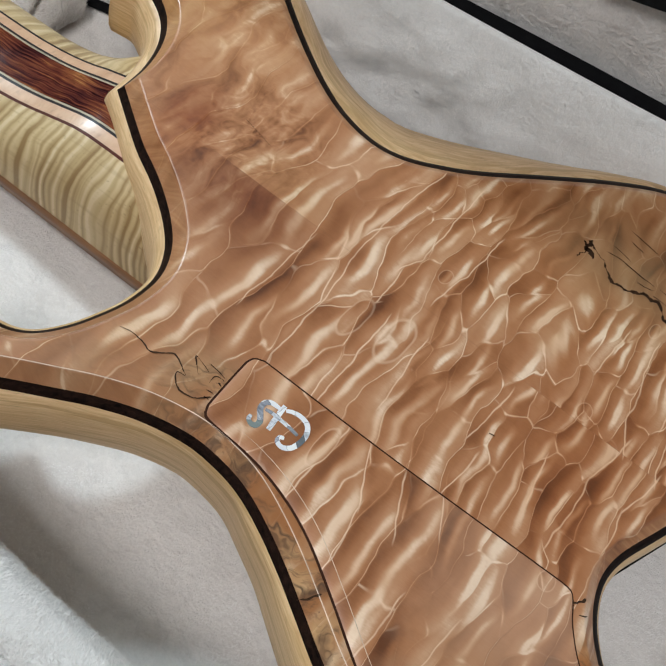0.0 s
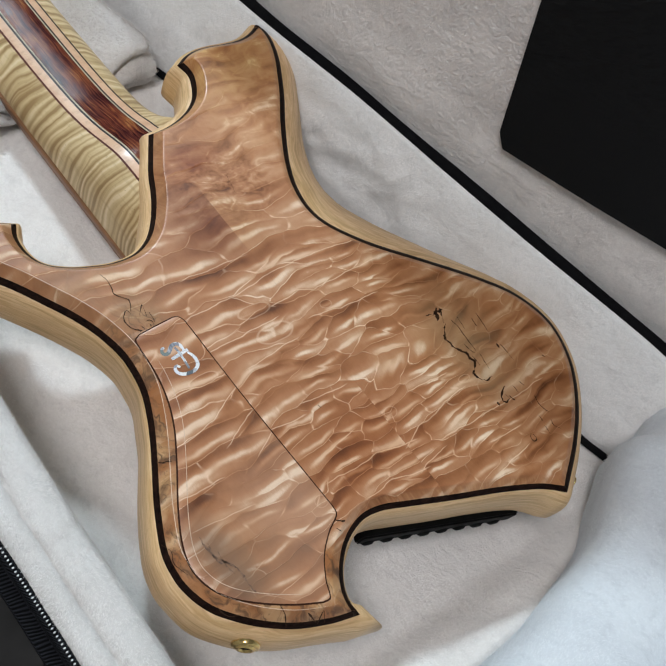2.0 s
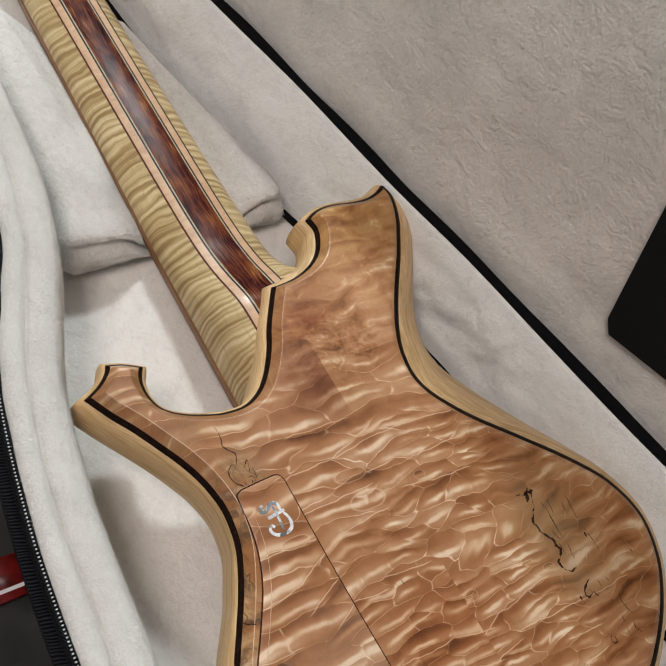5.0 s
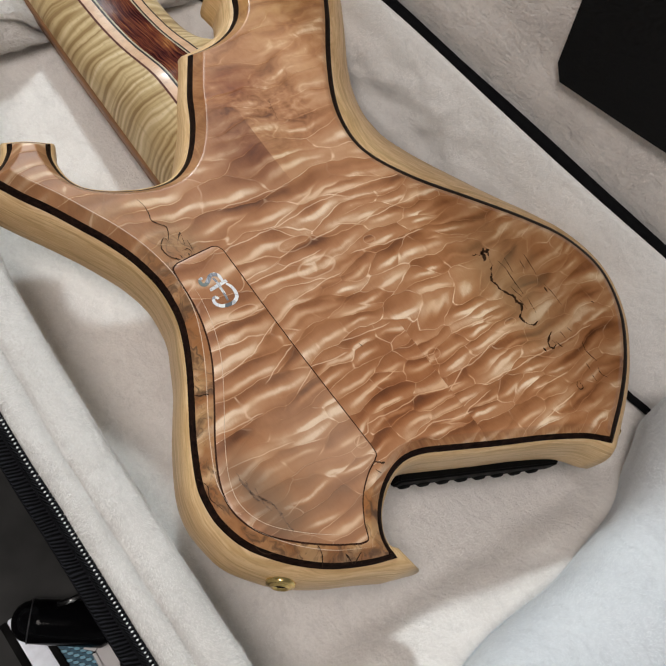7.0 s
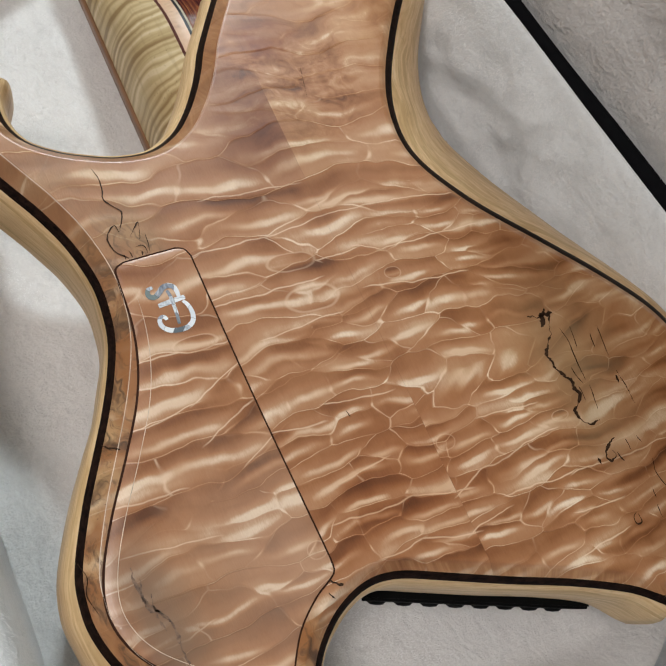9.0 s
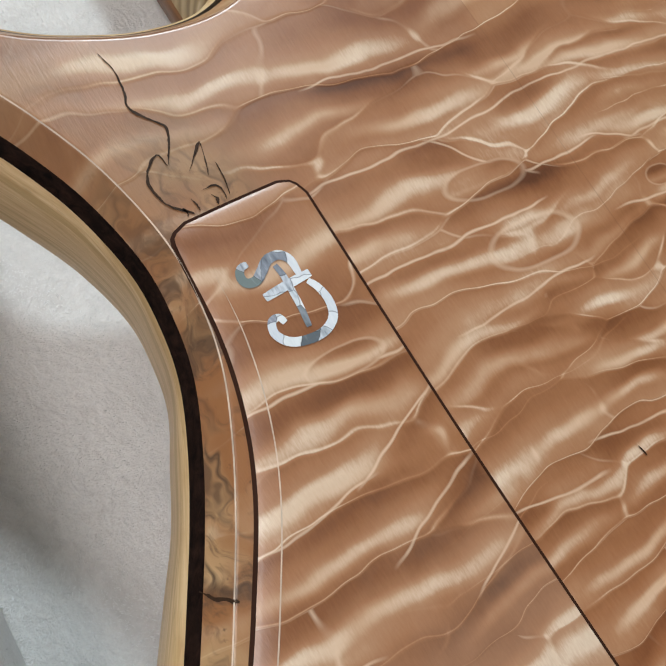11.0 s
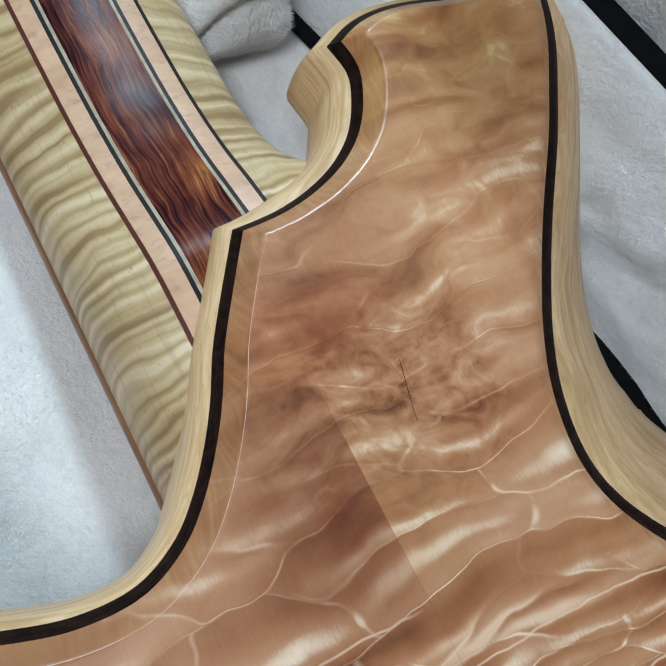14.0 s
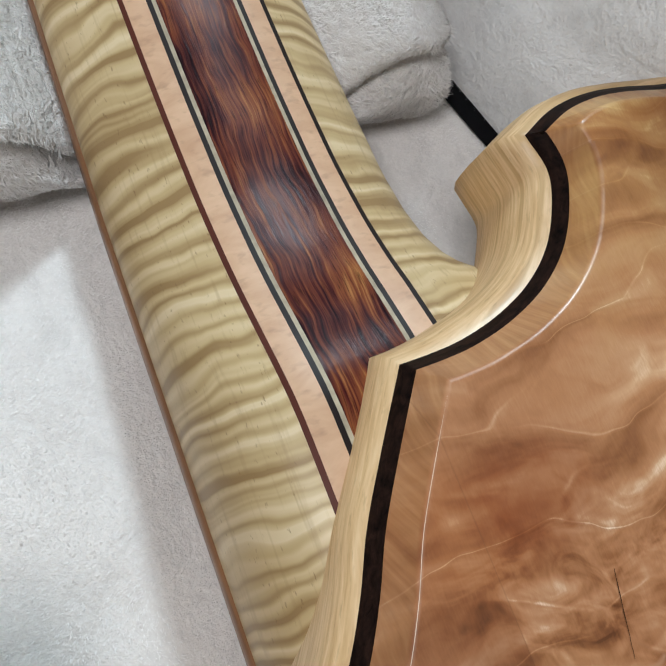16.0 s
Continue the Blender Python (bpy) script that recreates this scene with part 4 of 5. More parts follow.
for side in (-1, 1):
    lo = lambda a, b: (a, b) if side > 0 else (-b, -a)
    neck_strip("neck_wing", *lo(0.0205, 0.09), M_FLAME, "flame maple neck wing", 22)
    neck_strip("neck_line", *lo(0.0191, 0.0205), M_REDLINE if side < 0 else M_DARKLINE, "thin dark veneer line in the neck", 3)
    neck_strip("neck_strip", *lo(0.0132, 0.0191), M_PINK, "pinkish maple strip in the neck", 4)
    neck_strip("neck_line", *lo(0.0118, 0.0132), M_DARKLINE, "thin black veneer line in the neck", 3)
    neck_strip("neck_line", *lo(0.0107, 0.0118), M_WHITELINE, "thin white veneer line in the neck", 3)
neck_strip("neck_centre", -0.0107, 0.0107, M_ROSE, "dark rosewood centre strip of the neck", 9)
# fingerboard under the neck
rows = []
for y in Y_NECK:
    rows.append(np.array([(SEAM_X + sx * neck_half(y, sx) * k, y, z) for sx, k, z in ((-1, 0.995, Z_EDGE), (-1, 1.018, Z_EDGE - 0.0006), (-1, 1.032, Z_EDGE - 0.0022), (-1, 1.032, Z_EDGE - 0.007), (1, 1.0, Z_EDGE - 0.007), (1, 1.004, Z_EDGE - 0.001), (1, 1.0, Z_EDGE))]))
v, f = bridge(rows, closed=False)
part("fingerboard", (v, f), plain_wood("fingerboard_wood", (0.16, 0.070, 0.028), (0.30, 0.145, 0.062), (300, 20, 200)), bass, "brown fingerboard edge under the neck")

# spalting: dark lines grown into the maple
spalt_v, spalt_f = [], []


def streak(points, width, wob=0.25):
    p = [tuple(q) for q in points]
    if len(p) == 2:
        p = [p[0], ((p[0][0] + p[1][0]) / 2, (p[0][1] + p[1][1]) / 2), p[1]]
    length = sum(math.dist(a, b) for a, b in zip(p, p[1:]))
    v, f = ribbon(p, width * (1.15 if width > 0.00095 else 0.68), 0.0, wob * 1.7, max(8, int(length / 0.0006)))
    v[:, 2] = back_z(v[:, :2]) + 0.00022
    k = sum(len(q) for q in spalt_v)
    spalt_v.append(v)
    spalt_f.extend(tuple(i + k for i in q) for q in f)


streak([(0.1542, -0.0812), (0.1498, -0.0910), (0.1434, -0.0996), (0.1448, -0.1088), (0.1483, -0.1169), (0.1482, -0.1225), (0.1430, -0.1280), (0.1436, -0.1333), (0.1474, -0.1372), (0.1525, -0.1374)], 0.0012, 0.6)
streak([(0.1427, -0.0800), (0.1498, -0.0810), (0.1572, -0.0821)], 0.0013, 0.6)
streak([(0.1533, -0.0783), (0.1503, -0.0826), (0.1479, -0.0869)], 0.0016, 0.6)
streak([(0.1569, -0.0903), (0.1580, -0.0978), (0.1568, -0.1068), (0.1563, -0.1176)], 0.0007)
streak([(0.1520, -0.1094), (0.1525, -0.1141), (0.1539, -0.1182)], 0.0006)
streak([(0.1779, -0.0957), (0.1771, -0.1031), (0.1757, -0.1119)], 0.0006)
streak([(0.1718, -0.0982), (0.1712, -0.1014), (0.1707, -0.1053)], 0.0006)
streak([(0.1756, -0.1198), (0.1762, -0.1279), (0.1761, -0.1375)], 0.0006)
streak([(0.1735, -0.1218), (0.1734, -0.1236), (0.1732, -0.1255)], 0.0012)
streak([(0.1551, -0.1467), (0.1488, -0.1497), (0.1461, -0.1531), (0.1475, -0.1559), (0.1513, -0.1545), (0.1508, -0.1515)], 0.0010, 0.4)
streak([(0.1414, -0.1516), (0.1417, -0.1531), (0.1417, -0.1547)], 0.0011)
streak([(0.1526, -0.1532), (0.1532, -0.1556), (0.1544, -0.1583)], 0.0008)
streak([(0.1605, -0.1501), (0.1609, -0.1527), (0.1606, -0.1555)], 0.0007)
streak([(0.1673, -0.1507), (0.1676, -0.1525), (0.1684, -0.1547)], 0.0007)
streak([(0.1697, -0.1636), (0.1684, -0.1669), (0.1676, -0.1701), (0.1694, -0.1786)], 0.0006)
streak([(0.1669, -0.1821), (0.1654, -0.1862), (0.1681, -0.1905)], 0.0007)
streak([(0.1464, -0.1804), (0.1439, -0.1819), (0.1439, -0.1851), (0.1469, -0.1853), (0.1470, -0.1815)], 0.0007)
streak([(0.1613, -0.1754), (0.1608, -0.1774), (0.1607, -0.1796)], 0.0006)
streak([(0.1590, -0.1823), (0.1587, -0.1851), (0.1584, -0.1882)], 0.0006)
streak([(0.1988, -0.1467), (0.1990, -0.1479), (0.1995, -0.1492)], 0.0009)
streak([(0.1568, -0.1205), (0.1560, -0.1256), (0.1545, -0.1321)], 0.0006)
streak([(0.1507, -0.1188), (0.1509, -0.1220), (0.1506, -0.1266)], 0.0006)
streak([(0.1628, -0.0913), (0.1620, -0.0965), (0.1608, -0.1021)], 0.0005)
streak([(-0.0211, 0.0463), (-0.0199, 0.0411), (-0.0208, 0.0355), (-0.0215, 0.0320), (-0.0191, 0.0278), (-0.0167, 0.0245), (-0.0181, 0.0207), (-0.0204, 0.0160)], 0.0007, 0.35)
streak([(-0.0208, 0.0162), (-0.0216, 0.0195), (-0.0250, 0.0169), (-0.0265, 0.0126), (-0.0249, 0.0080), (-0.0213, 0.0041)], 0.0009, 0.3)
streak([(-0.0173, 0.0132), (-0.0134, 0.0174), (-0.0120, 0.0182), (-0.0129, 0.0145), (-0.0143, 0.0107)], 0.0005, 0.5)
streak([(-0.0113, 0.0127), (-0.0115, 0.0083), (-0.0123, 0.0046)], 0.0005)
streak([(-0.0174, 0.0079), (-0.0146, 0.0079), (-0.0136, 0.0065), (-0.0135, 0.0041)], 0.0007, 0.6)
for k, (sx, sy, length) in enumerate(((-0.0228, 0.0040, 0.0022), (-0.0200, 0.0040, 0.0034), (-0.0160, 0.0040, 0.0024))):
    streak([(sx, sy), (sx + 0.0003, sy + length / 2), (sx - 0.0002, sy + length)], 0.0004 + 0.0002 * (k % 3), 0.7)
streak([(-0.0515, -0.1581), (-0.0517, -0.1608), (-0.0520, -0.1648), (-0.0537, -0.1697)], 0.0007)
streak([(-0.0419, -0.1709), (-0.0410, -0.1740), (-0.0401, -0.1775)], 0.0009)
streak([(-0.0396, -0.1783), (-0.0361, -0.1758), (-0.0341, -0.1752), (-0.0352, -0.1780), (-0.0362, -0.1803)], 0.0008)
streak([(-0.0798, -0.0984), (-0.0784, -0.1044), (-0.0806, -0.1103), (-0.0790, -0.1188)], 0.0005)
streak([(-0.0760, -0.1393), (-0.0753, -0.1435), (-0.0731, -0.1475), (-0.0686, -0.1503)], 0.0005)
streak([(0.0005, -0.1429), (0.0017, -0.1453), (0.0050, -0.1480)], 0.0010, 0.5)
streak([(-0.0015, -0.1475), (-0.0005, -0.1493), (0.0006, -0.1506)], 0.0007)
streak([(-0.0574, -0.0619), (-0.0559, -0.0639), (-0.0524, -0.0671)], 0.0008, 0.7)
streak([(0.0371, -0.0867), (0.0375, -0.0882), (0.0377, -0.0895)], 0.0005)
streak([(0.0914, 0.0740), (0.0899, 0.0680), (0.0886, 0.0627), (0.0873, 0.0574)], 0.00026)
for pts, wid in (([(-0.0645, -0.1076), (-0.0649, -0.1150), (-0.0642, -0.1230), (-0.0604, -0.1269), (-0.0579, -0.1324), (-0.0581, -0.1398), (-0.0577, -0.1464)], 0.0011), ([(-0.0630, -0.1125), (-0.0641, -0.1193), (-0.0621, -0.1237), (-0.0588, -0.1300)], 0.0007), ([(-0.0611, -0.1188), (-0.0620, -0.1253), (-0.0609, -0.1328)], 0.0006)):
    v, f = ribbon(pts, wid, Z_BACK + 0.00116, 0.7, 60)
    smudge = part("spalt_smudge", (v, f), M_SMUDGE, cover_part, "greyish spalting smudge", smooth=False)
tagged(part("spalting", (np.vstack(spalt_v), spalt_f), M_SPALT, bass, "dark spalting lines in the maple", smooth=False), kind="stuff")

# pearl ornament let into the cover
for pts, wid, blunt in (([(-0.0176, -0.0110), (-0.0193, -0.0112), (-0.0203, -0.0128), (-0.0198, -0.0146), (-0.0178, -0.0150), (-0.0158, -0.0138), (-0.0134, -0.0121), (-0.0107, -0.0122), (-0.0091, -0.0142), (-0.0090, -0.0180)], 0.0023, 0.5),
                        ([(-0.0126, -0.0138), (-0.0122, -0.0165), (-0.0123, -0.0200), (-0.0126, -0.0245), (-0.0132, -0.0287)], 0.0015, 0.75),
                        ([(-0.0182, -0.0191), (-0.0150, -0.0189), (-0.0110, -0.0187), (-0.0068, -0.0186)], 0.0021, 0.8),
                        ([(-0.0082, -0.0199), (-0.0070, -0.0222), (-0.0065, -0.0258), (-0.0076, -0.0292), (-0.0106, -0.0310), (-0.0146, -0.0310), (-0.0184, -0.0296), (-0.0203, -0.0268), (-0.0196, -0.0242), (-0.0178, -0.0240), (-0.0172, -0.0256)], 0.0021, 0.6)):
    part("pearl_inlay", ribbon(pts, wid, Z_BACK + 0.00112 + 0.00004 * len(pts) / 10, 0.0, 60, blunt), M_PEARL, cover_part, "curled mother-of-pearl ornament", smooth=False)

# painted highlight: pale line along the crease of the chamfer, and along the cover's outer side
def highlight_line(path, width):
    t = np.gradient(path, axis=0)
    t /= np.maximum(np.linalg.norm(t, axis=1), 1e-9)[:, None]
    nn = np.column_stack([-t[:, 1], t[:, 0]])
    u = np.linspace(0, 1, len(path))
    half = (width / 2 * np.clip(12 * np.minimum(u, 1 - u), 0.1, 1))[:, None]
    return path + nn * half, path - nn * half


SPAN = np.cumsum([len(c) for c in edge])
crease_path = EDGE - OUT * BEVEL
far_enough = distance_to(EDGE, crease_path)[0] > BEVEL * 0.985
for first, last, wide in ((SPAN[1] + 6, SPAN[2] - 4, 0.00030), (SPAN[4] + 4, SPAN[5] - 4, 0.00012)):
    run = crease_path[first:last][far_enough[first:last]]
    a, b = highlight_line(run, wide)
    part("crease_line", bridge([np.column_stack([q, back_z(q) + 0.00016]) for q in (a, b)], closed=False), M_CREASE, bass, "thin pale line painted as the chamfer's highlight", smooth=False)
cover_run = smooth_line(COVER_F, 160)[6:-4]
tt = np.gradient(cover_run, axis=0)
tt /= np.linalg.norm(tt, axis=1)[:, None]
a, b = highlight_line(cover_run + np.column_stack([tt[:, 1], -tt[:, 0]]) * 0.0047, 0.00030)
part("crease_line", bridge([np.column_stack([q, np.full(len(q), Z_BACK + 0.00108)]) for q in (a, b)], closed=False), M_CREASE, cover_part, "thin pale line painted as the bevel highlight of the cover", smooth=False)


def rim_place(x, y, drop):
    """A place on the core's side next to (x, y), and the outward direction there."""
    d, w = distance_to(EDGE, np.array([[x, y]]))
    o = OUT[w[0]]
    return Vector((*(EDGE[w[0]] + o * FLARE[w[0]]), EDGE_Z[w[0]] - drop)), Vector((o[0], o[1], 0.0))


# gold jack socket on the lower side
place, out = rim_place(-0.0655, -0.1590, 0.0125)
axis = (out + Vector((0, 0, 0.12))).normalized()
socket = part("jack_socket", lathe([(0.0030, 0.0002), (0.0033, 0.0019), (0.0045, 0.0022), (0.0053, 0.0017), (0.0057, 0.0010), (0.0063, 0.0012), (0.0072, 0.0009), (0.0076, 0.0001), (0.0076, -0.0015)], place, axis, 36), M_GOLD, bass, "gold-plated jack socket")
part("socket_hole", lathe([(0.0, 0.0010), (0.0031, 0.0010), (0.0033, 0.0004)], place, axis, 24), M_METAL_BLACK, socket)
place, out = rim_place(0.1580, -0.2145, 0.0165)
part("strap_button", lathe([(0.0, 0.0040), (0.0022, 0.0038), (0.0036, 0.0032), (0.0040, 0.0024), (0.0032, 0.0017), (0.0022, 0.0011), (0.0020, -0.0040)], place, out, 20), M_GOLD, bass, "small gold strap button")

# black bridge with a row of tuner knobs, on the front and so under the butt
u = Vector((0.0880, -0.0468, 0)).normalized()
side = Vector((u.y, -u.x, 0))
mid = Vector((0.0775, -0.1872, 0.0))


def box_along(c, hu, hs, z0, z1, bevel=0.0012):
    bm = bmesh.new()
    bmesh.ops.create_cube(bm, size=1.0)
    m = Matrix(((u.x * 2 * hu, side.x * 2 * hs, 0, c.x), (u.y * 2 * hu, side.y * 2 * hs, 0, c.y), (0, 0, z1 - z0, (z0 + z1) / 2), (0, 0, 0, 1)))
    bmesh.ops.transform(bm, matrix=m, verts=bm.verts)
    bmesh.ops.bevel(bm, geom=bm.edges[:], offset=bevel, segments=2, affect="EDGES")
    return bm


bridge_part = part("bridge", box_along(mid - side * 0.0120 + u * 0.0010, 0.0570, 0.0150, 0.046, 0.0605), M_METAL_BLACK, bass, "black bridge block under the body", smooth=False)
for i in range(8):
    c = mid + u * (-0.0475 + 0.0133 * i) - side * 0.0030
    c.z = 0.047
    knob = lathe([(0.0, 0.0075), (0.0030, 0.0072), (0.0046, 0.0058), (0.0052, 0.0036), (0.0056, -0.0100)], c, side, 16)
    part("tuner_knob", knob, M_METAL_BLACK, bridge_part)

# ---- case ----
Z_FLOOR = 0.016
case = thing("instrument_case", (0.06, 0.1, -0.035), "open black instrument case lined with white plush", "case")


def wrinkle(x, y, k, amp):
    return amp * noise.noise(Vector((x * k, y * k, 0.3)))


xs, ys = np.arange(-0.13, 0.30, 0.005), np.concatenate([np.arange(-0.30, -0.20, 0.0025), np.arange(-0.20, 0.75, 0.006)])


def floor_z(x, y):
    """Lining of the case floor, folded up in front of the blanket."""
    ridge = -0.2331 - 0.148 * (x - 0.0025) + wrinkle(x, y, 25, 0.004)
    s = min(1.0, max(0.0, (ridge + 0.016 - y) / 0.040))
    rise = 0.030 * s * s * (3 - 2 * s)
    fold = 0.0040 * math.exp(-((y - ridge) / 0.0075) ** 2) - 0.0022 * math.exp(-((y - ridge + 0.013) / 0.005) ** 2)
    return Z_FLOOR + wrinkle(x, y, 14, 0.0012) + wrinkle(x, y, 45, 0.0006) + rise + fold * (0.6 + wrinkle(x, y, 60, 0.5))


rows = [np.array([(x, y, floor_z(x, y)) for x in xs]) for y in ys]
v, f = bridge(rows, closed=False)
FLOOR_MESH = (v, f)
part("floor_lining", (v, f), M_PLUSH, case, "white plush floor lining")

LEFT_IN = [(-0.113, -0.36), (-0.110, -0.25), (-0.107, -0.15), (-0.1055, -0.09), (-0.1045, -0.04), (-0.100, 0.03), (-0.088, 0.105), (-0.069, 0.16), (-0.053, 0.203), (-0.042, 0.26), (-0.038, 0.32), (-0.036, 0.40), (-0.032, 0.55), (-0.03, 0.75)]
left = smooth_line(LEFT_IN, 170)
t = np.gradient(left, axis=0)
t /= np.linalg.norm(t, axis=1)[:, None]
lout = np.column_stack([-t[:, 1], t[:, 0]])


def swept(line, out, prof, rough=0.0, k=40):
    rows = []
    for o, z in prof:
        q = line + out * o
        w = np.array([noise.noise(Vector((a * k, b * k, z * k))) for a, b in q]) * rough if rough else 0
        rows.append(np.column_stack([q + out * (np.ones(len(q)) * w)[:, None] * 0.5, np.full(len(q), z) + w]))
    return bridge(rows, closed=False)


v, f = swept(left, lout, [(-0.004, Z_FLOOR), (-0.003, 0.05), (-0.001, 0.085), (0.001, 0.096), (0.004, 0.1005), (0.010, 0.1025), (0.0175, 0.1015), (0.0195, 0.1000), (0.0208, 0.0972), (0.0222, 0.1000), (0.0245, 0.1012), (0.030, 0.1010), (0.0335, 0.0985), (0.0345, 0.0940)], 0.0016)
WALL_MESH = (v, f)
part("wall_lining", (v, f), M_PLUSH_WALL_SHADED, case, "thick white plush side padding")
v, f = swept(left, lout, [(0.0335, 0.0950), (0.0350, 0.0985), (0.0372, 0.0985), (0.0385, 0.0960), (0.0389, 0.0900), (0.0448, 0.0880), (0.0455, 0.0860), (0.0430, 0.0780), (0.0365, 0.0680), (0.0310, 0.0400), (0.0290, -0.0300), (0.0270, -0.0345)])
part("case_side", (v, f), M_WEB, case, "ribbed black webbing on the case's side")

arc = np.concatenate([[0], np.cumsum(np.linalg.norm(np.diff(left, axis=0), axis=1))])
tooth_mesh = None
for a in np.arange(0.12, 0.62, 0.0021):
    c = np.array([np.interp(a, arc, left[:, 0]), np.interp(a, arc, left[:, 1])])
    o = np.array([np.interp(a, arc, lout[:, 0]), np.interp(a, arc, lout[:, 1])])
    p = c + o * 0.0362
    if tooth_mesh is None:
        bm = bmesh.new()
        bmesh.ops.create_icosphere(bm, subdivisions=1, radius=1.0)
        tooth_mesh = bpy.data.meshes.new("zip_tooth")
        bm.to_mesh(tooth_mesh)
        bm.free()
        tooth_mesh.materials.append(M_TOOTH)
        tooth_mesh.shade_smooth()
    ob = new("zip_tooth", tooth_mesh)
    ob.parent = case
    ob.matrix_parent_inverse = Matrix.Translation(-Vector(case.location))
    ob.matrix_basis = Matrix.LocRotScale((p[0], p[1], 0.0988), Euler((0, 0, math.atan2(o[1], o[0]))), (0.00072, 0.00050, 0.0005))

RIGHT_BASE = [(0.268, -0.33), (0.262, -0.25), (0.253, -0.21), (0.236, -0.10), (0.2215, 0.0), (0.212, 0.06), (0.188, 0.16), (0.162, 0.24), (0.142, 0.34), (0.128, 0.45), (0.115, 0.58), (0.10, 0.75)]
RIGHT_TOP = [(0.300, -0.33), (0.292, -0.25), (0.287, -0.19), (0.262, -0.08), (0.245, 0.005), (0.229, 0.09), (0.207, 0.18), (0.186, 0.288), (0.166, 0.37), (0.150, 0.44), (0.120, 0.58), (0.088, 0.75)]


def crumple(y, a):
    """Soft dents of the padded panel, deepest beside the waist."""
    near = math.exp(-((y - 0.055) / 0.06) ** 2)
    u, v = y * 26 + 1.6 * a, a * 2.4 - y * 9
    bend = noise.noise(Vector((u * 0.6, v * 0.6, 7.0))) * 0.9
    broad = noise.noise(Vector((u * 0.5 + bend, v, 1.0)))
    fold = noise.noise(Vector((u * 1.5 + bend, v * 1.7 - bend, 3.0)))
    small = noise.noise(Vector((u * 3.4 - bend, v * 3.0 + bend, 5.0)))
    return broad * 0.0045 + near * (fold * 0.0048 + small * 0.0014) + fold * 0.0014


base, top = smooth_line(RIGHT_BASE, 300), smooth_line(RIGHT_TOP, 300)
rows = []
for a in np.linspace(0, 1, 44):
    z = Z_FLOOR - 0.008 + (0.100 - Z_FLOOR + 0.008) * a
    q = base + (top - base) * (a ** 1.15)
    bul = 0.004 * math.sin(math.pi * a)
    w = np.array([crumple(p[1], a) for p in q]) * math.sin(math.pi * a)
    rows.append(np.column_stack([q[:, 0] - bul - w, q[:, 1], np.full(len(q), z) + w * 0.4]))
rows.append(np.column_stack([top + np.array([0.002, 0]), np.full(len(top), 0.1005)]))
rows.append(np.column_stack([top + np.array([0.004, 0]), np.full(len(top), 0.0960)]))
v, f = bridge(rows, closed=False)
PANEL_MESH = (v, f)
part("side_panel", (v, f), M_PLUSH_PANEL_LIT, case, "sloping white plush side panel")
# dark channel at the panel's foot
v, f = bridge([np.column_stack([base + np.array([d, 0]), np.full(len(base), z)]) for d, z in ((-0.0075, Z_FLOOR + 0.002), (0.002, Z_FLOOR + 0.002))], closed=False)
part("foot_channel", (v, f), M_SHELL, case, "dark channel at the foot of the panel")
v, f = bridge([np.column_stack([top + np.array([d, 0]), np.full(len(top), z)]) for d, z in ((0.0035, 0.0985), (0.022, 0.0985))], closed=False)
part("hinge_strip", (v, f), M_SHELL, case, "black hinge strip between case and lid")
lid_line = top + np.array([0.0180, 0])
rows = []
lid_top = np.interp(lid_line[:, 1], [0.10, 0.20, 0.30, 0.36, 0.75], [0.375, 0.315, 0.250, 0.190, 0.160])
for a in np.concatenate([np.linspace(0, 0.2, 10), np.linspace(0.23, 1.0, 30)]):
    z = 0.088 + 0.287 * a
    w = np.array([noise.noise(Vector((p[1] * 12, z * 12, 2.0))) for p in lid_line]) * 0.004
    rows.append(np.column_stack([lid_line[:, 0] + w - 0.0035 * math.exp(-((z - 0.118) / 0.02) ** 2) + 0.03 * max(0, z - 0.1), lid_line[:, 1], np.minimum(lid_top, z)]))
LID_MESH = bridge(rows, closed=False)
lid = part("lid_lining", LID_MESH, M_PLUSH_LID_SHADED, case, "upright lid lined with white plush, greyed in colour for shade")

# black shell behind the lid's lining
shell_rows = [rows[-1], rows[-1] + np.array([0.004, 0, 0.003]), rows[-1] + np.array([0.014, 0, 0.003]), rows[-1] + np.array([0.018, 0, -0.001]), rows[0] + np.array([0.020, 0, 0.0]), rows[0] + np.array([0.018, 0, -0.12])]
part("lid_shell", bridge(shell_rows, closed=False), M_SHELL, case, "black cloth shell of the lid")


def lid_point(y, z, proud):
    x = np.interp(y, lid_line[:, 1], lid_line[:, 0])
    return (x + 0.03 * max(0, z - 0.1) - proud, y, z)


rows = []
for z in np.linspace(0.141, 0.36, 24):
    y1 = -0.0175 + min(z - 0.141, 0.008) * 1.06 + 0.32 * max(0.0, z - 0.149)
    rows.append(np.array([lid_point(y, z + 0.165 * max(0.0, -0.0175 - y) * (1 - (z - 0.141) / 0.22), 0.006) for y in np.linspace(-0.36, y1, 30)]))
part("pocket", bridge(rows, closed=False), M_MESH, case, "black mesh pocket on the lid")

